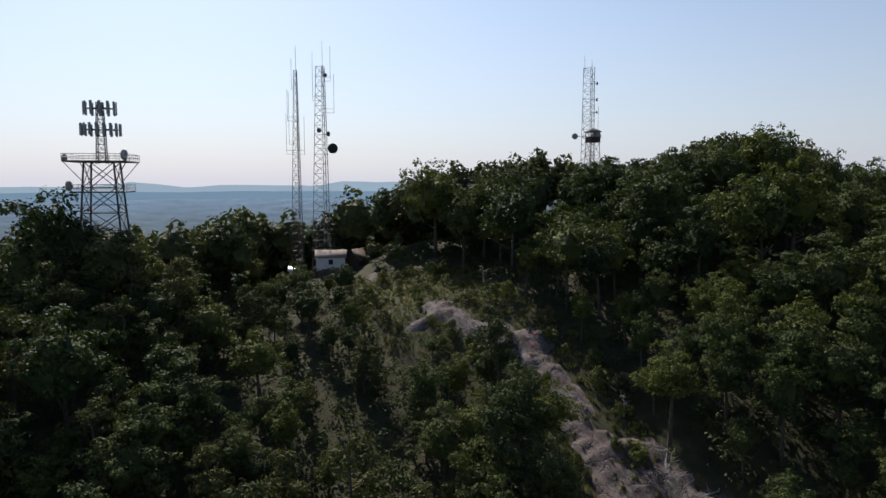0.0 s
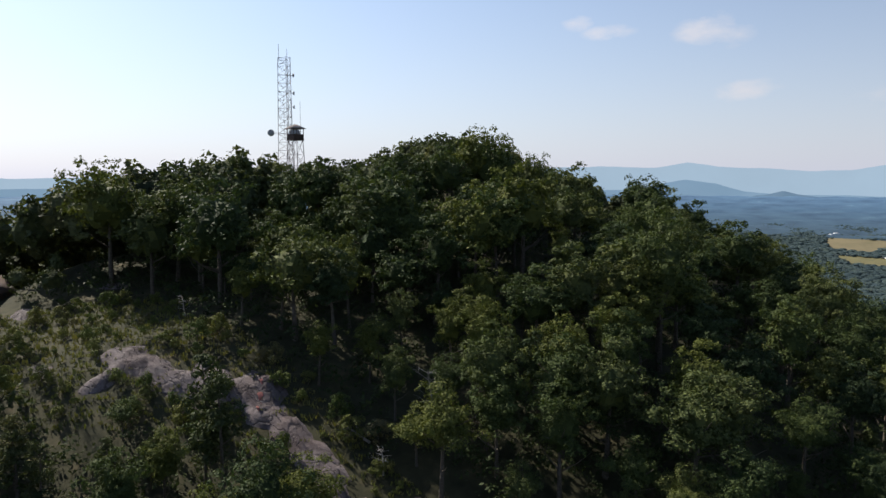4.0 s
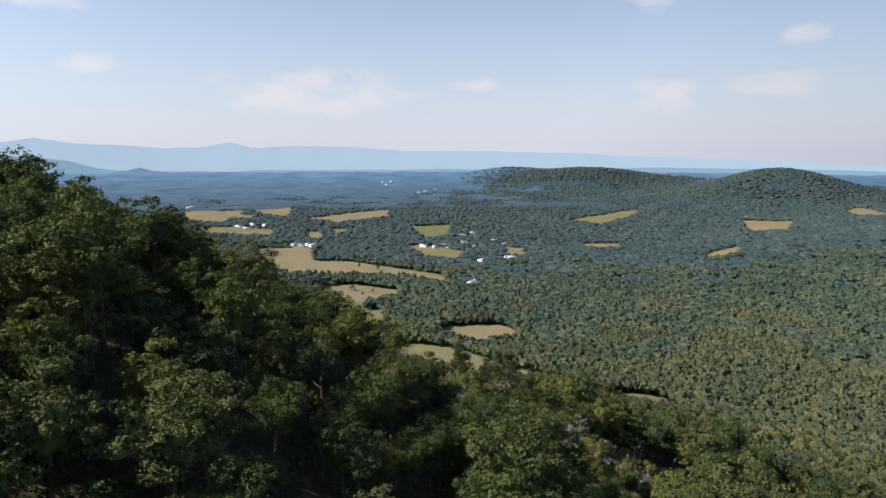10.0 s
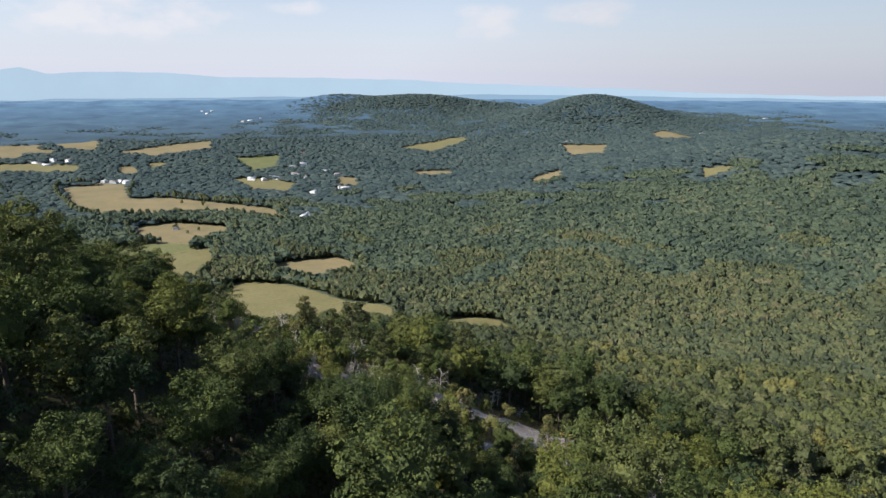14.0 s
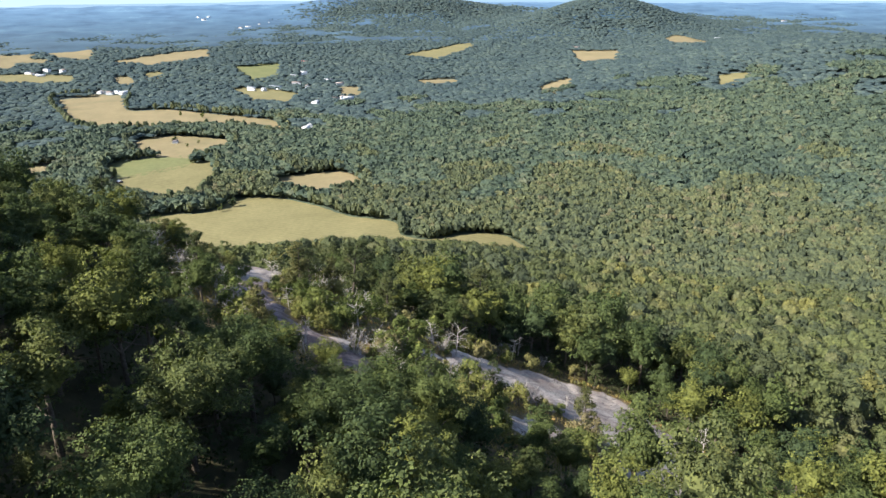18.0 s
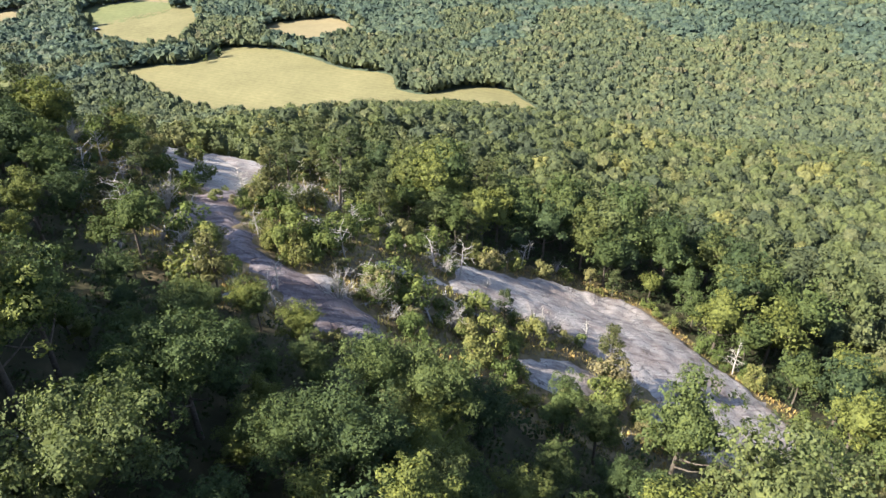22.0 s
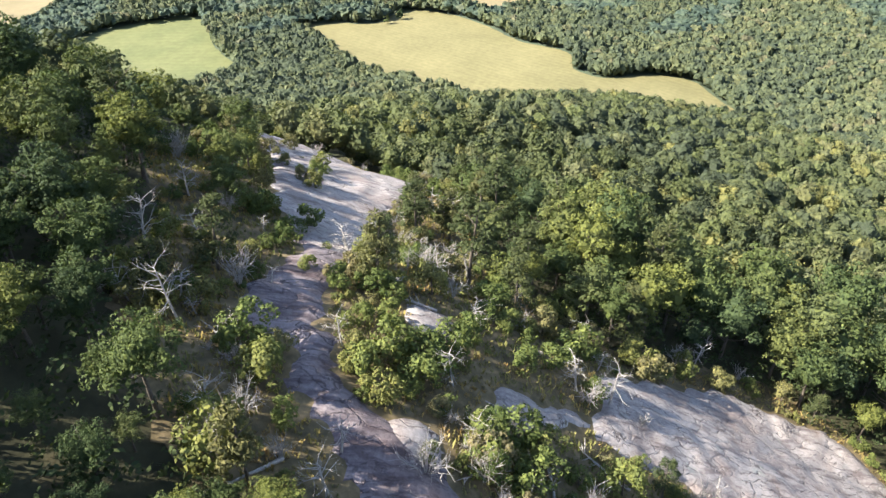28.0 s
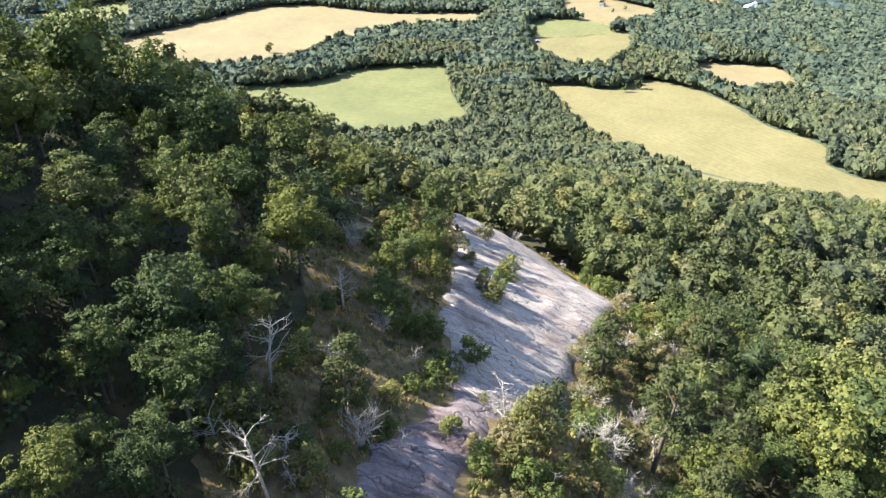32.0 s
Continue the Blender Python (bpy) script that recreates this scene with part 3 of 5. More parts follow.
HAMLETS = P2("3760,1428 3688,1375 3800,1390 3616,1337 3399,1101 3429,1074 3525,1051 3580,1020 2196,1388 2181,1364 2248,1361 2248,1311 2165,1332 1961,1054 1954,1022 1956,985 1868,372 1845,353 1790,426 2148,557 2311,571 2081,512 2027,620 2036,659 2135,426 1458,376 3528,-1393 2494,1797 2535,1808")
GLADE = P2("-16,117 -18,138 -8,135 5,129 7,117 14,107 18,99 21,91 24,83 28,75 31,66 31,56 15,56 13,70 11,84 8,92 2,97 -10,103")
LEDGE = P2("114,32 116,4 122,-14 142,-12 160,-4 176,8 178,24 166,44 172,64 200,74 216,82 227,104 222,128 204,127 186,118 160,108 146,95 132,89 122,80 114,66 114,50")
YARD = P2("-35,135 -40,141 -43,160 -16,162 -14,141 -13,134")


def inside(poly, x, y):
    x, y = np.asarray(x, float), np.asarray(y, float)
    c = np.zeros(x.shape, bool)
    for (ax, ay), (bx, by) in zip(poly, np.roll(poly, -1, 0)):
        if ay != by:
            c ^= ((ay > y) != (by > y)) & (x < (bx - ax) * (y - ay) / (by - ay) + ax)
    return c


def edge_distance(poly, x, y):
    d = np.full(np.shape(x), 1e9)
    for (ax, ay), (bx, by) in zip(poly, np.roll(poly, -1, 0)):
        u = np.clip(((x - ax) * (bx - ax) + (y - ay) * (by - ay)) / max((bx - ax) ** 2 + (by - ay) ** 2, 1e-9), 0, 1)
        d = np.minimum(d, np.hypot(x - ax - u * (bx - ax), y - ay - u * (by - ay)))
    return d


def rounded(poly, step, wobble, seed):
    """The outline as a smooth, slightly ragged loop."""
    n, out = len(poly), []
    rng = np.random.default_rng(seed)
    for i in range(n):
        p0, p1, p2, p3 = (poly[(i + k) % n] for k in (-1, 0, 1, 2))
        m = max(2, int(np.hypot(*(p2 - p1)) / step))
        for t in np.arange(m) / m:
            out.append(0.5 * (2 * p1 + (p2 - p0) * t + (2 * p0 - 5 * p1 + 4 * p2 - p3) * t * t + (3 * p1 - p0 - 3 * p2 + p3) * t ** 3))
    return np.array(out) + rng.normal(size=(len(out), 2)) * wobble


def draped(name, poly, step, wobble, seed, height, material):
    """A sheet that lies on the ground inside an outline; height(x, y, distance from the edge) above the ground."""
    ring = rounded(poly, step, wobble, seed)
    lo, hi = ring.min(0), ring.max(0)
    rng = np.random.default_rng(seed)
    X, Y = np.meshgrid(np.arange(lo[0], hi[0], step), np.arange(lo[1], hi[1], step))
    X, Y = X.ravel() + rng.uniform(-0.3, 0.3, X.size) * step, Y.ravel() + rng.uniform(-0.3, 0.3, X.size) * step
    m = inside(ring, X, Y) & (edge_distance(ring, X, Y) > 0.4 * step)
    pts = np.concatenate([ring, np.stack([X[m], Y[m]], 1)])
    v2, _, faces, *_ = geometry.delaunay_2d_cdt([Vector(p) for p in pts], [], [list(range(len(ring)))], 1, 1e-4)
    v = np.array([tuple(p) for p in v2])
    z = ground(v[:, 0], v[:, 1]) + height(v[:, 0], v[:, 1], edge_distance(ring, v[:, 0], v[:, 1]))
    tri = np.array([f for f in faces if len(f) == 3])
    a, b, c = v[tri[:, 0]], v[tri[:, 1]], v[tri[:, 2]]
    flip = (b[:, 0] - a[:, 0]) * (c[:, 1] - a[:, 1]) - (b[:, 1] - a[:, 1]) * (c[:, 0] - a[:, 0]) < 0
    tri[flip] = tri[flip][:, ::-1]
    return put(name, np.column_stack([v, z]), tri, material, None, True)


def to_trees(poly, deep):
    """The near edge of a field runs on behind the trees that stand before it."""
    t = np.roll(poly, -1, 0) - np.roll(poly, 1, 0)
    area = 0.5 * np.sum(poly[:, 0] * np.roll(poly[:, 1], -1) - np.roll(poly[:, 0], -1) * poly[:, 1])
    nrm = np.stack([t[:, 1], -t[:, 0]], 1) * np.sign(area) / np.linalg.norm(t, axis=1)[:, None]
    r = np.linalg.norm(poly, axis=1)[:, None]
    facing = np.clip(-np.sum(nrm * poly / r, 1), 0, 1)[:, None]
    return poly - poly * deep * facing


FIELDS = [(m, label, to_trees(poly, 0.0 if "hedge" in label else 0.055 if i < 2 else 0.032)) for i, (m, label, poly) in enumerate(FIELDS)]
for i, (m, label, poly) in enumerate(FIELDS):
    s = 9 if i < 6 else 24
    lift = 0.5 if np.hypot(*poly.mean(0)) < 2500 else 3.0
    tagged(draped("field", poly, s, 0.6, i, lambda x, y, d: lift + 0 * x, m), label, "field", kind="structure")


def rock_height(x, y, d):
    n = np.array([noise.fractal(Vector((a * 0.25, b * 0.5, 3)), 1.0, 2.0, 4) for a, b in zip(x, y)])
    return np.minimum(d, 1.5) * 0.45 - 0.15 + np.where(x < 60, np.where(y > 118, 0.15, 0.6), 0.32) * n


for i, (name, label, poly) in enumerate(SLABS):
    tagged(draped(name, poly, 0.9 if "ledge" in name or "stained" in name else 0.6, 0.45 if i < 7 else 0.25, 40 + i, rock_height, {"ledge_slab": M_ROCK, "stained_slab": M_SHADED_STAINED}.get(name, M_DARKROCK)), label, "rock", kind="structure")


M_DRYSOIL = noisy("dry_sandy_soil", [(0.3, (0.085, 0.070, 0.038)), (0.5, (0.15, 0.115, 0.06)), (0.7, (0.24, 0.18, 0.10))], 0.8, 0.95, 0.15, 0.12)
tagged(draped("dry_ground", LEDGE, 2.2, 0.8, 57, lambda x, y, d: 0.06 + 0 * x, M_DRYSOIL), "tan dry soil and grass litter round the rock slabs", "soil", kind="structure")


def near_path(x, y):
    """Distance from the line along which the ridge is overflown."""
    lx = np.array([-2, 0, 10, 40, 110])
    ly = np.array([0, 30, 37, 42, 51])
    d = np.full(np.shape(x), 1e9)
    for i in range(4):
        ax, ay, bx, by = lx[i], ly[i], lx[i + 1], ly[i + 1]
        u = np.clip(((x - ax) * (bx - ax) + (y - ay) * (by - ay)) / ((bx - ax) ** 2 + (by - ay) ** 2), 0, 1)
        d = np.minimum(d, np.hypot(x - ax - u * (bx - ax), y - ay - u * (by - ay)))
    return d


def in_view(x, y, lo=-42, hi=128):
    a = np.degrees(np.arctan2(x + 10, y + 15))
    return (a > lo) & (a < hi) & ~((y > 245) & (x < 110) & (x * x + y * y < 2200 ** 2))


def wooded(x, y):
    m = ~(inside(GLADE, x, y) | inside(LEDGE, x, y) | inside(YARD, x, y))
    for _, _, poly in FIELDS:
        m &= ~inside(poly, x, y)
    for hx, hy in HAMLETS:
        r = math.hypot(hx, hy)
        along, across = ((hx - x) * hx + (hy - y) * hy) / r, ((hx - x) * hy - (hy - y) * hx) / r
        m &= ~((along > -16) & (along < 60) & (np.abs(across) < 17))
    return m


def ragged(x, y):
    """Distance from the flight line with a wandering margin, so that kinds of wood interlock."""
    d = near_path(x, y)
    return d + np.clip(d / 5, 0, 260) * np.sin(x / 47 + 1.6 * np.sin(y / 83)) * np.sin(y / 39 + 1.4 * np.sin(x / 71)) * (d > 230)


def lot(seed, r0, r1, step, height, x0, x1, y0, y1, lo=12):
    X, Y, rng = scatter(seed, x0, x1, y0, y1, step, lambda x, y: (ragged(x, y) >= r0 - 7) & (ragged(x, y) < r1) & in_view(x, y, lo, 126) & wooded(x, y))
    s = rng.uniform(0.7, 1.25, len(X)) if r1 < 600 else rng.uniform(0.78, 1.18, len(X))
    patch = np.sin(X / 90 + 1.7 * np.sin(Y / 130)) * np.sin(Y / 70 + 1.3 * np.sin(X / 160)) + 0.7 * np.sin(X / 31 + Y / 47) * np.sin(Y / 29 - X / 53)
    tint = np.clip(0.42 + 0.20 * patch + rng.normal(0, 0.26, len(X)), 0, 1)
    return np.stack([X, Y, ground(X, Y) + height * s, s, rng.uniform(0, 6.28, len(X)), tint], 1)


rng0 = np.random.default_rng(2)
T_CLOSE = [limb_crown(rng0, 17, 14000, 0.09, r, h) for r, h in ((3.7, 4.6), (3.2, 5.0), (4.2, 4.3))]
T_NEAR = [limb_crown(rng0, 16, 9000, 0.105, r, h) for r, h in ((3.7, 4.5), (3.2, 4.9), (4.2, 4.3), (3.0, 4.5), (3.8, 5.1), (3.4, 4.1))]
T_OUTER = [limb_crown(rng0, 15, 3700, 0.17, r, h, 0.5) for r, h in ((3.9, 4.5), (3.3, 4.8), (4.3, 4.2), (3.1, 4.6))]
T_MID = [limb_crown(rng0, 14, 660, 0.36, r, h, 0.62) for r, h in ((4.0, 4.4), (3.5, 4.6), (4.3, 4.0), (3.3, 4.6))]
T_SLOPE = [full_crown(rng0, 34, 420, 0.36, r, h, -0.4, 0.32, 0.76, 7, 12, 0.2) for r, h in ((4.5, 4.8), (3.8, 5.2), (4.2, 4.6), (4.8, 4.9))]
T_LOWER = [full_crown(rng0, 28, 190, 0.48, r, h, -0.35, 0.32, 0.84, 6, 11, 0.24) for r, h in ((4.8, 4.9), (4.1, 5.6), (4.5, 4.8), (5.0, 5.2))]
T_VALLEY = [full_crown(rng0, 20, 60, 0.72, r, h, -0.3, 0.42, 0.9, 5, 10, 0.34) for r, h in ((6.2, 4.6), (5.0, 5.6), (6.8, 4.8), (5.6, 4.2), (4.2, 6.4))]
T_FLOOR = [full_crown(rng0, 14, 20, 0.95, r, h, -0.2, 0.4, 0.94, 4, 9, 0.36) for r, h in ((7.4, 4.8), (5.8, 6.0), (8.0, 5.0), (6.6, 4.4))]
T_FAR = [dome_quads(rng0, r, h, 3, 7, -0.1, 0.16) for r, h in ((12.0, 3.6), (10.0, 4.4), (13.0, 3.8), (11.0, 3.4), (8.6, 5.0))]
T_UNDER = [crown_quads(rng0, 14, 105, 0.19, 1.9, 1.7, -0.6) for _ in range(5)]


# ---- single trees ----
def tube(bm_v, bm_f, pts, radii, sides=5):
    """A tapered limb through the points, added to the lists."""
    base = len(bm_v)
    for i, (p, r) in enumerate(zip(pts, radii)):
        p = np.asarray(p, float)
        q = np.asarray(pts[min(i + 1, len(pts) - 1)], float) - np.asarray(pts[max(i - 1, 0)], float)
        q /= max(np.linalg.norm(q), 1e-6)
        u = np.cross(q, (0.31, 0.95, 0.05))
        u /= max(np.linalg.norm(u), 1e-6)
        w = np.cross(q, u)
        for k in range(sides):
            a = 2 * np.pi * k / sides
            bm_v.append(p + (u * np.cos(a) + w * np.sin(a)) * r)
    for i in range(len(pts) - 1):
        for k in range(sides):
            a, b = base + i * sides + k, base + i * sides + (k + 1) % sides
            bm_f.append((a, b, b + sides, a + sides))


def trunk_mesh(rng, height, r, limbs, spread_):
    v, f = [], []
    lean = rng.normal(0, 0.25, 2)
    line = [np.array([lean[0] * t * t, lean[1] * t * t, height * t]) for t in (-0.06, 0.02, 0.25, 0.5, 0.75, 1.0)]
    tube(v, f, line, [r * 1.5, r * 1.15, r * 0.9, r * 0.7, r * 0.45, r * 0.12], 6)
    for _ in range(limbs):
        t = rng.uniform(0.35, 0.9)
        a = rng.uniform(0, 2 * np.pi)
        p = np.array([lean[0] * t * t, lean[1] * t * t, height * t])
        L = spread_ * rng.uniform(0.6, 1.0)
        d = np.array([np.cos(a), np.sin(a), rng.uniform(0.3, 0.8)])
        tube(v, f, [p, p + d * L * 0.5, p + d * L + np.array([0, 0, L * 0.15])], [r * 0.42, r * 0.26, r * 0.06], 4)
    return v, f


def thing(name, label, category, group=""):
    return tagged(new(name), label, category, group)


def make_tree(seed, quads, lift, height, r, material, name, label, group, bark=None):
    rng = np.random.default_rng(seed)
    root = thing(name, label, "tree", group)
    v, f = trunk_mesh(rng, height, r, 6, quads.reshape(-1, 3)[:, :2].max() * 0.75)
    put("trunk", v, f, bark or M_BARK, root, True)
    q = quads + np.array([0, 0, lift])
    put("crown", *quads_mesh(q), material, root)
    return root


def pine_quads(rng, height, r, leaves, size):
    """Flat plates of needles on whorls of level branches, open between them."""
    n = 26
    hz = rng.uniform(0.28, 1.0, n)
    a = rng.uniform(0, 2 * np.pi, n)
    out = r * (1.08 - hz) ** 0.6 * rng.uniform(0.35, 1.0, n)
    cen = np.stack([np.cos(a) * out, np.sin(a) * out, hz * height], 1)
    w = rng.integers(0, n, leaves)
    br = rng.uniform(0.5, 1.05, n) * r * 0.42
    d = rng.normal(size=(leaves, 3))
    d /= np.linalg.norm(d, axis=1)[:, None]
    p = cen[w] + d * br[w][:, None] * np.array([1, 1, 0.42]) * rng.uniform(0.5, 1, leaves)[:, None]
    nrm = d * np.array([1, 1, 0.6]) + rng.normal(size=(leaves, 3)) * 0.5 + np.array([0, 0, 0.6])
    nrm /= np.linalg.norm(nrm, axis=1)[:, None]
    u = np.cross(nrm, rng.normal(size=(leaves, 3)))
    u /= np.linalg.norm(u, axis=1)[:, None]
    s = size * rng.uniform(0.6, 1.3, (leaves, 1))
    k = np.cross(nrm, u)
    return np.stack([p - u * s, p - k * s * 0.35, p + u * s, p + k * s * 0.35], 1)


def snag_mesh(rng, height, r, limbs=14, lean=0.0):
    """A dead tree: bare grey limbs that fork twice."""
    v, f = [], []
    top = np.array([lean * height, rng.normal(0, 0.3), height])
    tube(v, f, [np.array([0, 0, -0.4]), top * 0.45 + rng.normal(0, 0.1, 3), top * 0.75, top], [r * 1.2, r * 0.8, r * 0.5, r * 0.1], 6)
    for _ in range(limbs):
        t = rng.uniform(0.3, 0.97)
        p = top * t
        a = rng.uniform(0, 2 * np.pi)
        L = height * rng.uniform(0.18, 0.42) * (1.15 - 0.5 * t)
        d = np.array([np.cos(a), np.sin(a), rng.uniform(-0.1, 0.7)])
        q = p + d * L
        mid = p + d * L * 0.5 + rng.normal(0, 0.12, 3)
        tube(v, f, [p, mid, q], [r * 0.4, r * 0.26, r * 0.08], 4)
        for _ in range(4):
            s = mid + (q - mid) * rng.uniform(0, 1)
            e = s + (d + rng.normal(0, 0.7, 3)) * L * 0.38
            tube(v, f, [s, (s + e) / 2 + rng.normal(0, 0.06, 3), e], [r * 0.17, r * 0.1, r * 0.04], 3)
    return v, f


def spots(text, lo, hi, seed):
    r = np.random.default_rng(seed)
    return [(x, y, r.uniform(lo, hi)) for x, y in P2(text)]


SNAG_AT = spots("62,52 205,28 212,10 196,-8 222,40 119,77 118,71 122,63 151,75 129,76 148,44 178,31 190,74 156,70 118,62 131,82 149,74 139,78 183,71 157,68 136,89 83,65 130,54 188,-24 169,-20 145,25 156,66 101,44 81,66 112,41 24,73 7,117 30,89 22,84 90,67", 0.7, 1.1, 51)
PINE_AT = spots("176,75 178,71 197,67 190,69 184,57 184,40 169,43 147,70 171,74 188,66 186,56 154,104 196,74 205,72 163,64 160,57 172,58 178,50", 0.95, 1.35, 52)
UPPER_SHRUBS = spots("191,107 201,110 194,104 186,96 183,101 184,94 183,98 196,112", 0.5, 1.1, 58)
SHRUB_AT = spots("142,69 140,66 134,64 144,59 139,58 171,52 179,47 157,53 132,61 136,60 151,54 143,36 129,53 137,69 146,71 151,59 136,62 132,58 159,48 175,93 174,91 139,80 145,77 153,83 129,49 129,46 124,49 128,43 128,40 139,37 139,29 131,24 144,25 139,60 134,61 137,64 181,94 187,96 181,97 157,83 149,82 155,88", 0.7, 1.4, 53) + spots("148,72 148,68 142,71 146,69 152,69 9,99 1,103 -4,117 4,110 23,88 20,79 22,77 -10,130 7,106 13,90 15,98 27,71 -2,128", 0.5, 1.0, 54)


def turn_scale(x, y, s, rng, sz=None):
    return Matrix.Translation((x, y, float(ground(x, y)))) @ Euler((rng.normal(0, 0.03), rng.normal(0, 0.03), rng.uniform(0, 6.28))).to_matrix().to_4x4() @ Matrix.Diagonal((s, s, sz or s, 1))


def plant(originals, places, seed, wide=1.0):
    """Copies of the originals at x, y, scale; the originals themselves take the first places."""
    rng = np.random.default_rng(seed)
    for i, (x, y, s) in enumerate(places):
        k = i % len(originals)
        m = turn_scale(x, y, s * wide, rng, s * rng.uniform(0.9, 1.12))
        if i < len(originals):
            originals[k].matrix_basis = m
        else:
            copy_thing(originals[k], m)


# broadleaf trees of the ridge: the nearest stand singly, the rest are joined
X, Y, rng1 = scatter(1, -110, 330, -75, 250, 5.7, lambda x, y: (near_path(x, y) < 190) & in_view(x, y, -46, 140) & wooded(x, y) & ~((x < 5) & (y < 116) & (np.sin(x * 12.9 + y * 78.2) > 0.35)))
Xs, Ys, _ = scatter(6, 92, 152, 42, 112, 5.0, lambda x, y: wooded(x, y))
rim = np.linspace(0, 1, 12)
X, Y = np.concatenate([X, Xs, 152 + 44 * rim]), np.concatenate([Y, Ys, 90 + 24.5 * rim + np.sin(9 * rim)])
order = np.argsort(near_path(X, Y) + 30 * (Y < 52) * (X < 90))
size = rng1.uniform(0.68, 1.25, len(X)) * np.where((X < 8) & (Y < 124), 0.85, 1.0)
size = np.where((Y > 124) & (X > -12) & (X < 112), 0.82 + 0.22 * (size - 0.68) / 0.57 + np.clip(0.24 - np.abs(X - 5) / 260, 0, 0.24), size)
size = size * np.where((X < -12) & (Y > 148), 1.3, 1.0) * np.where((X < -12) & (Y > 98) & (Y <= 148), 1.15, 1.0)
size = size * np.where((X > 92) & (X < 150) & (Y > 106) & (Y < 140), 0.82, 1.0) * np.where((X > 98) & (X < 232) & (Y > 48) & (Y < 106), np.where(X < 150, 0.70, 0.8), 1.0)
size = size * np.where((X > 165) & (X < 215) & (Y > 112) & (Y < 140), 0.66, 1.0) * np.where((X > 76) & (X < 100) & (Y > 104) & (Y < 152), 0.87, 1.0) * np.where((X > 38) & (X < 48) & (Y > 140), 0.84, 1.0)
size = size * np.where((X > 60) & (X < 84) & (Y > 150), 1.1, 1.0) * np.where((X > -12) & (X < 22) & (Y > 146), 1.12, 1.0) * np.where((X > -50) & (X < -20) & (Y > 150), 1.25, 1.0) * np.where((X < -60) & (Y > 105), 1.2, 1.0)
size = size * np.where((X > -16) & (X < 13) & (Y > 58) & (Y < 104), np.where(Y < 86, 0.92, 0.74), 1.0) * np.where((X > -36) & (X < -8) & (Y > 92) & (Y < 144), np.where(Y > 116, 0.46, 0.66), 1.0) * np.where((X > 84) & (X < 125) & (Y > 66) & (Y < 100), 0.82, 1.0)
size[-12:] = 0.6 + 0.12 * np.sin(17 * rim)
size = size * np.where((X < 13) & (Y < 88), 1.15, 1.0)
for n, (a, z, name, label, T) in enumerate(((0, 90, "white_oak_tree", "leafy oak with an open, many-lobed crown on the ridge", T_CLOSE), (90, 290, "oak_tree", "green leafy oak with a rounded crown on the ridge", T_NEAR), (290, 580, "hickory_tree", "broad green hickory in the ridge woods", T_NEAR[1:4]),
                                            (580, 870, "maple_tree", "dense green maple in the slope woods", T_OUTER), (870, 1160, "chestnut_oak_tree", "green chestnut oak at the foot of the ledges", T_OUTER))):
    first = [make_tree(20 + 10 * n + i, q, 7.2, 8.6, 0.22, M_OAK, name, label, name.replace("_tree", "s of the ridge")) for i, q in enumerate(T)]
    plant(first, [(X[i], Y[i], size[i]) for i in order[a:z]], 3 + n, 1.06)
rest = order[1160:]
s = size[rest]
if len(rest):
    woods("ridge_woods", "green oak woods covering the ridge", np.stack([X[rest], Y[rest], ground(X[rest], Y[rest]) + 7.2 * s, s, rng1.uniform(0, 6.28, len(rest)), np.clip(rng1.normal(0.45, 0.25, len(rest)), 0, 1)], 1), T_MID, M_WOODS)
woods("slope_woods", "green broadleaf woods on the lower slope", lot(2, 190, 320, 7.0, 7.6, -100, 520, -380, 460), T_SLOPE, M_WOODS)
woods("lower_woods", "bright green broadleaf woods below the ledges", lot(21, 320, 520, 7.2, 7.6, -100, 800, -560, 700), T_LOWER, M_WOODS)
woods("valley_woods", "mixed green woods filling the valley", lot(3, 520, 950, 7.4, 9.5, -100, 1360, -950, 1250), T_VALLEY, M_HAZED_VALLEY)
woods("valley_floor_woods", "mixed green woods on the valley floor", lot(22, 950, 1500, 9.4, 9.5, -100, 1900, -1350, 1850), T_FLOOR, M_HAZED_FLOOR)


def thinned(P):
    """The far woods run out into the hazy lowland, later towards the two hills."""
    r, h = np.hypot(P[:, 0], P[:, 1]), np.degrees(np.arctan2(P[:, 0], P[:, 1]))
    end = np.interp(h, [70, 80, 112, 122], [3700, 4450, 4450, 3700])
    P[:, 3] *= np.clip((end - r) / 1100 + 0.25, 0.3, 1)
    P[:, 2] -= 5 * np.clip(1 - (end - r) / 900, 0, 1)
    return P[np.random.default_rng(8).uniform(0, 1, len(P)) < np.clip((end - r) / 250, 0, 1)]


woods("distant_woods", "hazy woods on the far valley floor", thinned(lot(4, 1500, 4450, 15.5, 6, -300, 4500, -2500, 4000)), T_FAR, M_HAZED_HORIZON)


def hill_lot(seed, cx, cy, sx, sy):
    X, Y, rng = scatter(seed, cx - 2 * sx, cx + 2 * sx, cy - 2 * sy, cy + 2 * sy, 17, lambda x, y: (((x - cx) / sx) ** 2 + ((y - cy) / sy) ** 2 < 1.8 + 1.6 * np.sin(x * 7.7 + y * 3.1)) & wooded(x, y) & (np.hypot(x, y) < 4700))
    s = rng.uniform(0.7, 1.2, len(X))
    return np.stack([X, Y, ground(X, Y) + 5 * s, s, rng.uniform(0, 6.28, len(X)), rng.uniform(0, 1, len(X))], 1)


woods("hill_woods", "hazy woods on two hills across the valley", np.concatenate([hill_lot(41, 3463, -560, 330, 340), hill_lot(42, 4080, 300, 300, 420)]), T_FAR, M_HAZED_HORIZON)


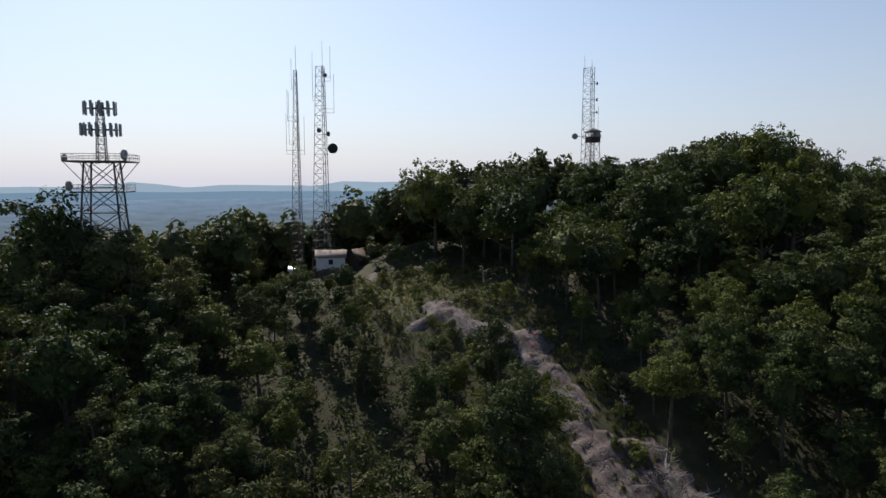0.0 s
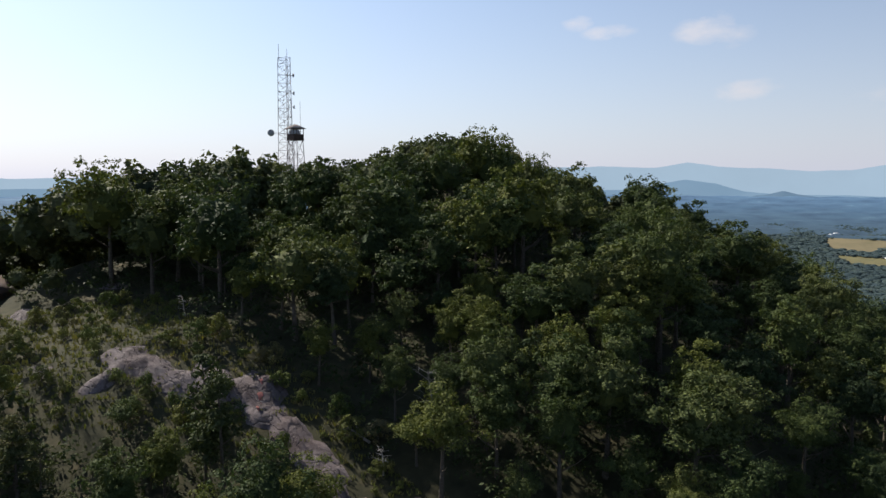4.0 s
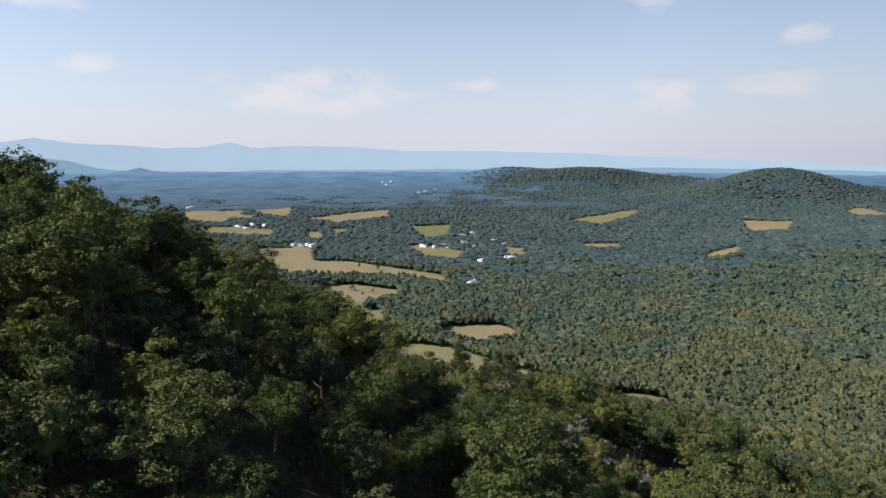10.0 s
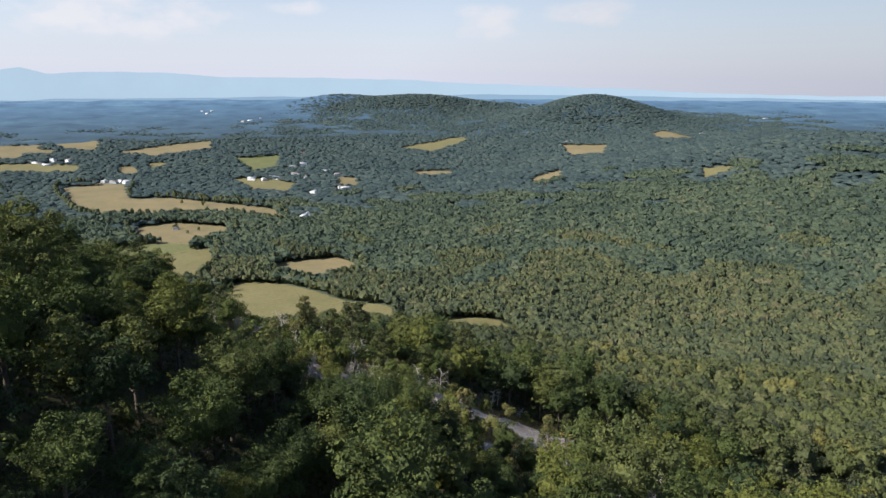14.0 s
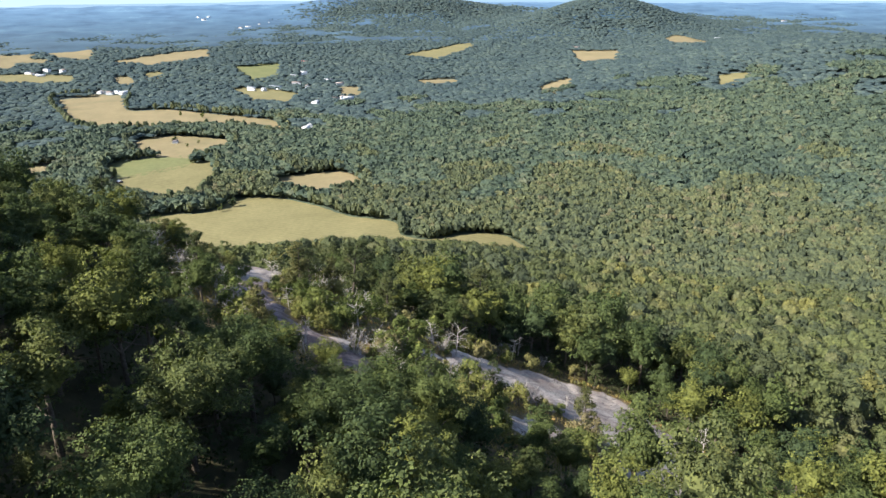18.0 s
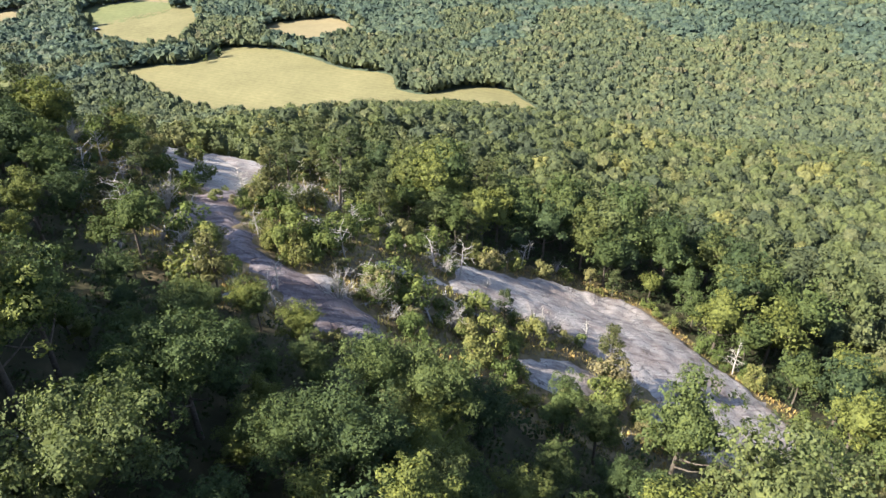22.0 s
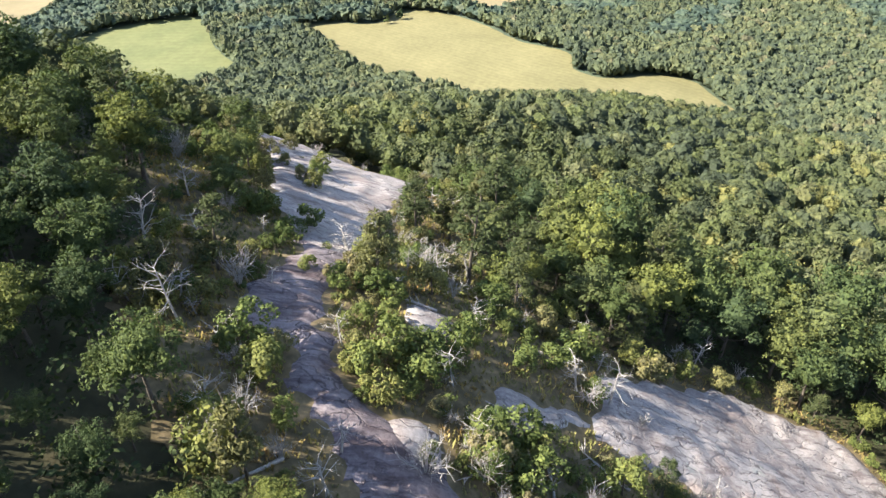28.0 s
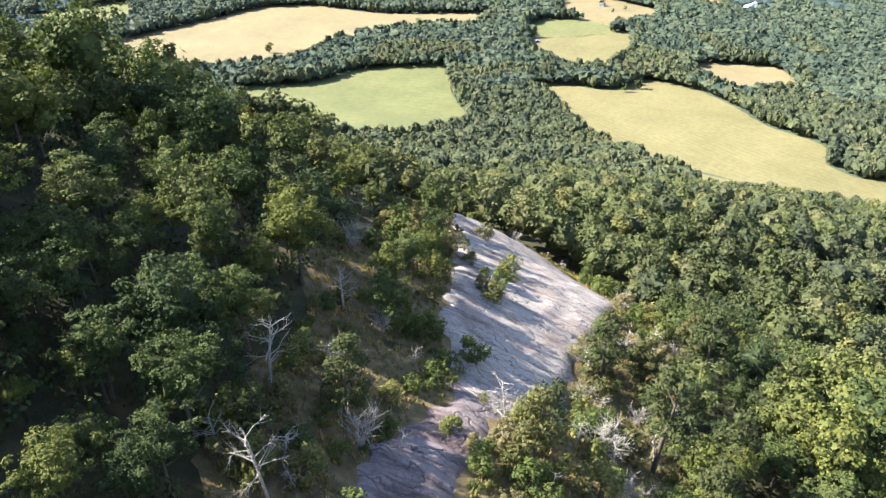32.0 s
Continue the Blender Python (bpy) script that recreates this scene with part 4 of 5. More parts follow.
def field_edge(seed, polys, step, height, offset):
    """Taller trees in a belt just outside the fields."""
    r, out = np.random.default_rng(seed), []
    for poly in polys:
        ring = rounded(poly, step, 0.8, seed)
        t = np.roll(ring, -1, 0) - np.roll(ring, 1, 0)
        t /= np.linalg.norm(t, axis=1)[:, None] + 1e-9
        area = 0.5 * np.sum(poly[:, 0] * np.roll(poly[:, 1], -1) - np.roll(poly[:, 0], -1) * poly[:, 1])
        nrm = np.stack([t[:, 1], -t[:, 0]], 1) * np.sign(area)
        p = ring + nrm * offset * r.uniform(0.6, 1.6, (len(ring), 1))
        p = p[(r.uniform(0, 1, len(p)) < 0.85) & wooded(p[:, 0], p[:, 1])]
        s = r.uniform(0.7, 1.3, len(p))
        out.append(np.stack([p[:, 0], p[:, 1], ground(p[:, 0], p[:, 1]) + height * s, s, r.uniform(0, 6.28, len(p)), r.uniform(0, 0.8, len(p))], 1))
    return np.concatenate(out)


T_EDGE = [full_crown(rng0, 26, 110, 0.75, r, 7.6, -0.9, 0.38, 0.84, 7, 10, 0.24) for r in (4.6, 3.9, 5.2)]
woods("field_edge_trees", "tall green trees along the field edges", field_edge(24, [q for _, _, q in FIELDS[:9] + FIELDS[19:20]], 6.5, 9.0, 4.0), T_EDGE, M_HAZED_VALLEY)
X, Y, rngu = scatter(23, -90, 230, -40, 230, 3.0, lambda x, y: (near_path(x, y) < 110) & in_view(x, y, -46, 140) & wooded(x, y))
woods("undergrowth", "leafy undergrowth below the oaks", np.stack([X, Y, ground(X, Y) + 0.9, rngu.uniform(0.5, 1.4, len(X)), rngu.uniform(0, 6.28, len(X)), rngu.uniform(0, 0.6, len(X))], 1), T_UNDER, M_UNDER, "undergrowth")

# pines, shrubs and dead trees of the ledge and the glade
rngp = np.random.default_rng(31)
pines = [make_tree(60 + i, pine_quads(rngp, h, r, 2600, 0.19), 0.0, h, 0.16, M_PINE, "pine_tree", "olive-green scrub pine with an open crown", "pines of the ledge") for i, (h, r) in enumerate(((8.5, 2.6), (7.0, 2.2), (10.0, 2.8)))]


def strew(seed, poly, step, lo, hi, avoid):
    def keep(x, y):
        m = inside(poly, x, y)
        for q in avoid:
            m &= ~inside(q, x, y)
        return m
    a, b, r = scatter(seed, poly[:, 0].min(), poly[:, 0].max(), poly[:, 1].min(), poly[:, 1].max(), step, keep)
    k = r.permutation(len(a))
    return [(x, y, r.uniform(lo, hi)) for x, y in zip(a[k], b[k])]


west_pines = [(rngp.uniform(-75, 7), rngp.uniform(38, 118), rngp.uniform(1.0, 1.5)) for i in range(130)]
west_pines = [(x, y, s * (0.55 if -36 < x < 6 and y > 74 else 1.0)) for x, y, s in west_pines if not (inside(YARD, x, y) or inside(GLADE, x, y))]
rock_outlines = [q for _, _, q in SLABS]


def off_rock(places):
    return [p for p in places if not any(bool(inside(q, p[0], p[1])) for q in (SLABS[0][2], SLABS[4][2], SLABS[6][2]))]


plant(pines, PINE_AT + strew(7, LEDGE, 12, 0.45, 0.85, rock_outlines)[:12] + west_pines, 8)
rim_shrubs = []
for q in (SLABS[0][2], SLABS[2][2], SLABS[3][2]):
    ring = rounded(q, 2.6, 0.9, 61)
    rim_shrubs += [(x, y, rngp.uniform(0.25, 0.8)) for x, y in ring if rngp.uniform() < 0.3 and not (x > 165 and y < 40) and not (x > 195 and y > 75)]
shrubs = [make_tree(80 + i, crown_quads(rngp, 22, 1500, 0.095, 1.4, 1.25, -0.7), 1.1, 1.7, 0.06, M_SCRUB, "shrub", "low bushy shrub with yellow-green leaves", "shrubs among the rocks") for i in range(4)]
plant(shrubs, off_rock(SHRUB_AT) + UPPER_SHRUBS + strew(9, LEDGE, 2.7, 0.5, 1.5, rock_outlines)[:290] + rim_shrubs[:50], 11)
bushes = [make_tree(86 + i, crown_quads(rngp, 22, 1500, 0.095, 1.4, 1.25, -0.7), 1.1, 1.7, 0.06, M_SCRUB, "bush", "olive-green bush on the grassy summit", "bushes of the glade") for i in range(3)]
plant(bushes, strew(10, GLADE, 3.2, 0.5, 1.25, rock_outlines)[:110] + strew(17, SLABS[7][2], 3.4, 0.2, 0.5, [])[:26] + strew(18, SLABS[12][2], 3.2, 0.25, 0.5, [])[:14] + strew(20, P2("19,79.4 22,79.6 24.4,77 22.6,70 19.4,70 18.6,76"), 1.5, 0.35, 0.7, [])[:16], 12)
snags = []
for i in range(4):
    root = thing("dead_tree", "bare grey dead tree with broken limbs", "dead tree", "dead trees")
    put("trunk", *snag_mesh(np.random.default_rng(90 + i), (5.0, 3.6, 6.5, 4.4)[i], 0.13, 16, (0.1, 0.25, 0.05, -0.2)[i]), M_DEAD, root, True)
    snags.append(root)
plant(snags, SNAG_AT + strew(12, LEDGE, 10, 0.6, 1.1, rock_outlines)[:34], 13)


def thicket_mesh(rng, height, stems=16):
    """A leafless grey shrub: many thin stems that fork into fine twigs."""
    v, f = [], []
    for _ in range(stems):
        a, out = rng.uniform(0, 6.28), rng.uniform(0.15, 0.95)
        tip = np.array([math.cos(a) * out * height * 0.7, math.sin(a) * out * height * 0.7, height * rng.uniform(0.55, 1.05)])
        mid = tip * np.array([0.35, 0.35, 0.6]) + rng.normal(0, 0.08, 3)
        tube(v, f, [np.array([0, 0, -0.2]), mid, tip], [0.05, 0.032, 0.012], 4)
        for _ in range(9):
            q = mid + (tip - mid) * rng.uniform(0, 1)
            e = q + (tip / height * 0.6 + rng.normal(0, 0.55, 3)) * height * 0.3
            tube(v, f, [q, (q + e) / 2 + rng.normal(0, 0.04, 3), e], [0.024, 0.016, 0.007], 3)
    return v, f


thickets = []
for i in range(3):
    root = thing("dead_shrub", "leafless grey shrub of fine tangled twigs", "dead shrub", "dead shrubs")
    put("branch_tangle", *thicket_mesh(np.random.default_rng(190 + i), (2.4, 3.0, 1.9)[i]), M_DEAD, root, True)
    thickets.append(root)
plant(thickets, spots("127,53 124,57 131,57 134,51 146,46 148,40 139,34 158,68 161,72 166,74 152,63 157,62 119,66 121,70 126,76 137,80 24,72 27,69", 0.6, 1.2, 55) + strew(19, LEDGE, 8.5, 0.45, 1.1, rock_outlines)[:34], 14)


# dry grass
def tufts(seed, poly, step, avoid):
    pl = np.array([(x, y, s) for x, y, s in strew(seed, poly, step, 0.4, 1.0, avoid)])
    r = np.random.default_rng(seed)
    n = len(pl)
    green = np.where(pl[:, 0] < 60, 0.5, 1.0)
    return np.stack([pl[:, 0], pl[:, 1], ground(pl[:, 0], pl[:, 1]), pl[:, 2], r.uniform(0, 6.28, n), green * np.clip(0.45 + 0.4 * np.sin(pl[:, 0] / 5) * np.sin(pl[:, 1] / 4) + r.normal(0, 0.2, n), 0, 1)], 1)


def tuft_quads(rng, n=9):
    a = rng.uniform(0, 6.28, n)
    p = rng.normal(0, 0.28, (n, 2))
    h, w = rng.uniform(0.25, 0.6, n), 0.09
    tip = np.stack([p[:, 0] + np.cos(a) * 0.25, p[:, 1] + np.sin(a) * 0.25, h], 1)
    b = np.stack([p[:, 0], p[:, 1], 0 * h], 1)
    k = np.stack([-np.sin(a) * w, np.cos(a) * w, 0 * h], 1)
    return np.stack([b - k, b + k, tip + k * 0.6, tip - k * 0.6], 1)


woods("dry_grass", "yellow and tan dry grass between rocks", np.concatenate([tufts(14, LEDGE, 0.8, rock_outlines), tufts(15, GLADE, 0.9, rock_outlines), tufts(16, SLABS[7][2], 1.1, []), tufts(26, P2("19,79.4 22,79.6 24.4,77 22.6,68 19.4,68 18.6,76"), 0.5, []), tufts(27, SLABS[12][2], 2.2, [])]), [tuft_quads(rng0) for _ in range(5)], M_STRAW, "grass")


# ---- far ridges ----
def haze_glow_material(name, col, strength):
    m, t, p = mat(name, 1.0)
    # air haze over the ranges is drawn as their own blue emission
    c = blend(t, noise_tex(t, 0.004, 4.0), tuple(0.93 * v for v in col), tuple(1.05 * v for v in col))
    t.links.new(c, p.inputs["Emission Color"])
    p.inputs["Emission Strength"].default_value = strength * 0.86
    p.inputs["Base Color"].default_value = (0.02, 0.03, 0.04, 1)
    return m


def far_ridge(name, label, r, headings, angles, rough, col, strength, seed):
    """A range of hills at r metres: crest given as degrees above the eye's level by heading."""
    h = np.arange(-60, 150, 0.25)
    a = np.interp(h, headings, angles)
    a = a + np.array([noise.fractal(Vector((x * 0.22, seed, 0)), 1.0, 2.0, 5) for x in h]) * rough
    x, y = r * np.sin(np.radians(h)), r * np.cos(np.radians(h))
    rows = []
    for k, (dr, fz) in enumerate(((0, 1.0), (-25, 0.75), (-60, 0.4), (-90, 0.0))):
        q = (r + dr) / r
        z = 200 + r * np.tan(np.radians(a))
        rows.append(np.stack([x * q, y * q, z * fz + (1 - fz) * 20], 1))
    n = len(h)
    i = (np.arange(3)[:, None] * n + np.arange(n - 1)[None]).ravel()
    ob = put(name, np.concatenate(rows), np.stack([i, i + n, i + n + 1, i + 1], 1), haze_glow_material(name, col, strength), None, True)
    return tagged(ob, label, "mountains", kind="structure")


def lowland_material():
    """The lowland at the edge of sight: woods with paler clearings, their haze a blue glow."""
    m, t, p = mat("hazed_lowland_glow", 1.0)
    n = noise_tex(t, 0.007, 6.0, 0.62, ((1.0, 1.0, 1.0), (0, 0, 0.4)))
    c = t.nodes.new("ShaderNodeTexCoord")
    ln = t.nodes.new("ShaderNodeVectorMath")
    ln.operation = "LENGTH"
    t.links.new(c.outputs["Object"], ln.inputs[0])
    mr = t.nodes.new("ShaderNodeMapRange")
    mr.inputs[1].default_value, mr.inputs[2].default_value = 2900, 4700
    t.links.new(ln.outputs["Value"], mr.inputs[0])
    # haze as emission: brighter and bluer the farther out
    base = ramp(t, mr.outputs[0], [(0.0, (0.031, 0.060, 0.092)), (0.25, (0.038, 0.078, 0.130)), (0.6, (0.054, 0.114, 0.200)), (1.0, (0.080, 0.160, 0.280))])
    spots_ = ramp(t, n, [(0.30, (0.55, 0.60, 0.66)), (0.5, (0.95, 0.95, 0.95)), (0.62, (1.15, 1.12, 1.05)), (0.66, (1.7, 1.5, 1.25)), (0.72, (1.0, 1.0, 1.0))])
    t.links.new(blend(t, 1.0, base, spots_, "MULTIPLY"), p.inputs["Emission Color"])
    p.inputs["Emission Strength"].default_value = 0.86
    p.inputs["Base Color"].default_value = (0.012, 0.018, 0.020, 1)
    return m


def lowland():
    h = np.radians(np.arange(-62, 152, 0.5))
    r = np.linspace(0, 1, 90)
    H, U = np.meshgrid(h, r)
    R0 = np.interp(np.degrees(H), [8, 16], [1500, 2960])
    R = R0 + (4790 - R0) * U
    X, Y = R * np.sin(H), R * np.cos(H)
    lump = np.array([noise.fractal(Vector((a * 0.006, b * 0.006, 5)), 1.0, 2.0, 5) for a, b in zip(X.ravel(), Y.ravel())]).reshape(X.shape)
    Z = ground(X, Y) + 7 + lump * 8 - 14 * (np.exp(-((X - 3463) / 400) ** 2 - ((Y + 560) / 410) ** 2) + np.exp(-((X - 4080) / 370) ** 2 - ((Y - 300) / 500) ** 2)) - 30 * np.clip(1 - U / 0.03, 0, 1)
    n, m = len(h), len(r)
    i = (np.arange(m - 1)[:, None] * n + np.arange(n - 1)[None]).ravel()
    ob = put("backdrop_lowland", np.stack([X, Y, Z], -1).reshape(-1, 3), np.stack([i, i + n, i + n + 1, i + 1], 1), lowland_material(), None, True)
    tagged(ob, "hazy blue wooded lowland towards the horizon", "landscape", kind="structure")


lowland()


HX = [-60, -32, -26, -23.7, -20, -10, -7.9, -5, 0, 20, 38, 42.4, 44.5, 46.5, 50.4, 53.1, 55.7, 57.7, 59.3, 62.7, 66.7, 70.9, 77.5, 84.3, 91.1, 99.9, 108, 115.5, 150]
far_ridge("backdrop_range", "mountain range on the horizon, hazed pale blue", 4830, HX,
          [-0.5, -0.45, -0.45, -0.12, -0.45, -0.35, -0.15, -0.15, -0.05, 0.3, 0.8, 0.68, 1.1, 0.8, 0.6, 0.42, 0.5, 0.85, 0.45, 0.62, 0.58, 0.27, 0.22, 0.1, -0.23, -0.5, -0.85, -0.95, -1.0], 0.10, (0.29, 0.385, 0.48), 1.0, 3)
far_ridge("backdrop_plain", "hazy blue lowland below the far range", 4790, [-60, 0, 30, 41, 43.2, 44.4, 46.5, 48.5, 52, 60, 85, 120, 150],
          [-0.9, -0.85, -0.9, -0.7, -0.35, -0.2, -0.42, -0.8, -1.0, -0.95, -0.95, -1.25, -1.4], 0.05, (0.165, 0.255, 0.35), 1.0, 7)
far_ridge("backdrop_hills", "low hills and a lone cone, hazed dark blue", 4750, [-60, 0, 30, 44, 48.5, 50.2, 51.1, 52.0, 54, 58, 85, 120, 150],
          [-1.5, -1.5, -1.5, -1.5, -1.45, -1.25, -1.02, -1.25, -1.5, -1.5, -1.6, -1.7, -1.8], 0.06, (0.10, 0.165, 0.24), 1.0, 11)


# ---- built things ----
M_RED = noisy("red_paint", [(0.3, (0.22, 0.09, 0.08)), (0.7, (0.36, 0.13, 0.11))], 4.0)
M_DARKSTEEL = noisy("weathered_steel", [(0.3, (0.07, 0.065, 0.07)), (0.7, (0.15, 0.13, 0.13))], 2.0, 0.6, 0.0, None, 0.5)
M_WHITE = noisy("white_siding", [(0.3, (0.66, 0.66, 0.66)), (0.7, (0.80, 0.80, 0.79))], 1.5, 0.7)
M_GREYWALL = noisy("grey_siding", [(0.3, (0.36, 0.38, 0.40)), (0.7, (0.48, 0.50, 0.52))], 1.5, 0.8)
M_ROOF = noisy("shingle_roof", [(0.3, (0.16, 0.13, 0.12)), (0.7, (0.27, 0.23, 0.21))], 2.5, 0.9)
M_TIN = noisy("tin_roof", [(0.3, (0.45, 0.46, 0.48)), (0.7, (0.62, 0.63, 0.65))], 1.5, 0.4, 0.0, None, 0.4)
M_DARK = noisy("dark_opening", [(0.3, (0.015, 0.015, 0.02)), (0.7, (0.035, 0.035, 0.04))], 2.0, 0.4)
M_BROWN = noisy("dark_brown_boards", [(0.3, (0.045, 0.03, 0.025)), (0.7, (0.085, 0.06, 0.05))], 3.0, 0.8)
M_PANEL = noisy("antenna_panel", [(0.3, (0.22, 0.23, 0.25)), (0.7, (0.34, 0.35, 0.37))], 2.0, 0.6)


def bar(v, f, a, b, r, sides=4):
    tube(v, f, [np.asarray(a, float), np.asarray(b, float)], [r, r], sides)


def part_bars(name, bars, material, parent, label=""):
    v, f = [], []
    for a, b, r in bars:
        bar(v, f, a, b, r)
    ob = put(name, v, f, material, parent)
    return tagged(ob, label) if label else ob


def box(name, x0, x1, y0, y1, z0, z1, material, parent, bevel=0.03, label=""):
    bm = bmesh.new()
    bmesh.ops.create_cube(bm, size=1)
    for q in bm.verts:
        q.co = Vector(((x0 + x1) / 2 + q.co.x * (x1 - x0), (y0 + y1) / 2 + q.co.y * (y1 - y0), (z0 + z1) / 2 + q.co.z * (z1 - z0)))
    bmesh.ops.bevel(bm, geom=bm.edges[:], offset=bevel, segments=1, affect="EDGES")
    me = bpy.data.meshes.new(name)
    bm.to_mesh(me)
    bm.free()
    me.materials.append(material)
    ob = new(name, me)
    ob.parent = parent
    return tagged(ob, label) if label else ob


def lattice(parent, z0, z1, w0, w1, bays, legs, r, material, name="leg", hip=True):
    """Legs and braces, each bar a part."""
    def at(k, z):
        a = 2 * np.pi * (k + 0.5) / legs
        w = (w0 + (w1 - w0) * (z - z0) / (z1 - z0)) / (2 * np.sin(np.pi / legs))
        return np.array([np.cos(a) * w, np.sin(a) * w, z])
    for k in range(legs):
        part_bars(name, [(at(k, z0 - 0.5), at(k, z1), r)], material, parent)
    for b in range(bays):
        za, zb = z0 + (z1 - z0) * b / bays, z0 + (z1 - z0) * (b + 1) / bays
        for k in range(legs):
            j = (k + 1) % legs
            for a, c in ((at(k, za), at(j, zb)), (at(j, za), at(k, zb)), (at(k, zb), at(j, zb))):
                part_bars("brace", [(a, c, r * 0.42)], material, parent)


def dish(parent, x, y, z, radius, face, material, name="dish"):
    """A drum dish with a shallow dome, facing the heading."""
    v, f, n = [], [], 20
    prof = [(0.02, -0.55), (0.55, -0.5), (0.95, -0.2), (1.0, -0.1), (1.0, 0.28), (0.7, 0.38), (0.02, 0.44)]
    h = radians(face)
    ax, rt, up = np.array([math.sin(h), math.cos(h), 0]), np.array([math.cos(h), -math.sin(h), 0]), np.array([0, 0, 1])
    for pr, pz in prof:
        for k in range(n):
            a = 2 * np.pi * k / n
            v.append(np.array([x, y, z]) + radius * (ax * pz + (rt * np.cos(a) + up * np.sin(a)) * pr))
    for i in range(len(prof) - 1):
        for k in range(n):
            f.append((i * n + k, i * n + (k + 1) % n, (i + 1) * n + (k + 1) % n, (i + 1) * n + k))
    return put(name, v, f, material, parent, True)


def at_ground(root, x, y, turn=0.0, lift=0.0):
    root.matrix_basis = pose(x, y, float(ground(x, y)) + lift, 0, 0, turn)
    return root


# cell tower: a square steel frame, two railed decks, a slim lattice with panel aerials on top
def cell_tower(x, y):
    root = thing("cell_tower", "steel lattice tower with two railed decks and ringed panel antennas", "tower")
    g = float(ground(x, y))
    d1, d2, top = 198.2 - g, 203.2 - g, 212.9 - g
    lattice(root, 0, d2 - 0.2, 8.0, 4.6, 6, 4, 0.19, M_DARKSTEEL)
    for z, w in ((d1, 4.2), (d2, 4.9)):
        box("deck", -w, w, -w, w, z - 0.22, z, M_DARKSTEEL, root, 0.04, "railed steel deck")
        c = [(-w, -w), (w, -w), (w, w), (-w, w)]
        for (ax, ay), (bx, by) in zip(c, c[1:] + c[:1]):
            part_bars("rail", [((ax, ay, z + h), (bx, by, z + h), 0.05) for h in (0.55, 1.1)], M_STEEL, root)
            for k in range(6):
                px, py = ax + (bx - ax) * k / 6, ay + (by - ay) * k / 6
                part_bars("rail_post", [((px, py, z), (px, py, z + 1.12), 0.04)], M_STEEL, root)
    for sx in (-1, 1):
        for sy in (-1, 1):
            part_bars("strut", [((sx * 2.5, sy * 2.5, d2 - 3.4), (sx * 4.7, sy * 4.7, d2 - 0.2), 0.08)], M_DARKSTEEL, root)
    up = new("upper_mast")
    up.parent = root
    lattice(up, d2, top, 1.5, 0.9, 7, 4, 0.09, M_DARKSTEEL, "mast_leg")
    for z, rad, n, hh in ((d2 + 5.2, 3.1, 18, 2.0), (d2 + 8.7, 2.5, 12, 2.2)):
        for k in range(n):
            a = 2 * np.pi * k / n + 0.2
            cx, cy = rad * np.cos(a), rad * np.sin(a)
            p = box("panel_antenna", -0.22, 0.22, -0.11, 0.11, -hh / 2, hh / 2, M_PANEL, up, 0.04)
            p.matrix_basis = pose(cx, cy, z, 0, 0, math.degrees(a) + 90)
            part_bars("antenna_arm", [((0, 0, z), (cx * 0.95, cy * 0.95, z), 0.05)], M_DARKSTEEL, up)
    dish(root, -5.5, -1.0, d2 + 0.5, 0.62, -70, M_PANEL)
    dish(root, 3.9, -2.0, d2 + 1.0, 0.95, 60, M_PANEL)
    dish(root, -5.0, -1.0, d1 + 0.9, 0.85, -80, M_PANEL)
    for k in range(4):
        part_bars("crossarm", [((-4.6, -3.4, d1 - 2.2 - 4.2 * k), (4.6, -3.4, d1 - 2.2 - 4.2 * k), 0.06)], M_DARKSTEEL, root)
    at_ground(root, x, y, 12)


cell_tower(-57.0, 119.5)


def radio_mast(x, y, top, w0, w1, bays, whips, label, dishes=(), arms=()):
    root = thing("radio_mast", label, "mast", "radio masts")
    g = float(ground(x, y))
    lattice(root, 0, top - g, w0, w1, bays, 3, 0.07, M_DARKSTEEL)
    for dx, dy, z0, z1 in whips:
        part_bars("whip_antenna", [((dx, dy, z0 - g), (dx, dy, z1 - g), 0.045)], M_STEEL, root)
        part_bars("whip_bracket", [((0, 0, z0 - g), (dx, dy, z0 - g), 0.04), ((0, 0, z0 - g + 0.8), (dx, dy, z0 - g + 0.8), 0.04)], M_STEEL, root)
    for dx, dy, z, rad, face, m in dishes:
        dish(root, dx, dy, z - g, rad, face, m)
        part_bars("dish_bracket", [((0, 0, z - g), (dx, dy, z - g), 0.06)], M_STEEL, root)
    part_bars("feed_line", [((0.3, -0.3, 0), (0.15, -0.2, top - g), 0.06)], M_DARKSTEEL, root)
    at_ground(root, x, y)


radio_mast(-25.3, 150, 223.5, 4.4, 1.9, 22, [(-1.8, 0, 216.5, 226.5), (0.3, 0, 222, 228.5), (1.9, 0, 220.5, 227.6), (2.6, 0, 214.0, 222.0)],
           "three-legged steel lattice mast with whip antennas and a dark drum dish",
           [(2.3, -0.8, 206.6, 1.05, 150, M_DARK), (1.4, -0.6, 209.6, 0.5, 120, M_DARKSTEEL), (-0.4, -1.0, 210.3, 0.5, 200, M_DARKSTEEL), (1.0, -0.8, 221.6, 0.4, 140, M_DARKSTEEL)])
radio_mast(-31.0, 152, 223.0, 3.0, 0.7, 24, [(-0.9, 0, 219, 225.5), (0.05, 0, 222.5, 228.0), (-1.9, 0, 212.5, 219.0), (-1.6, 0, 207.5, 218.5), (-2.2, 0, 205.5, 214.0), (1.6, 0, 205.5, 213.5)],
           "slim guyed steel lattice mast with side-mounted whip antennas")
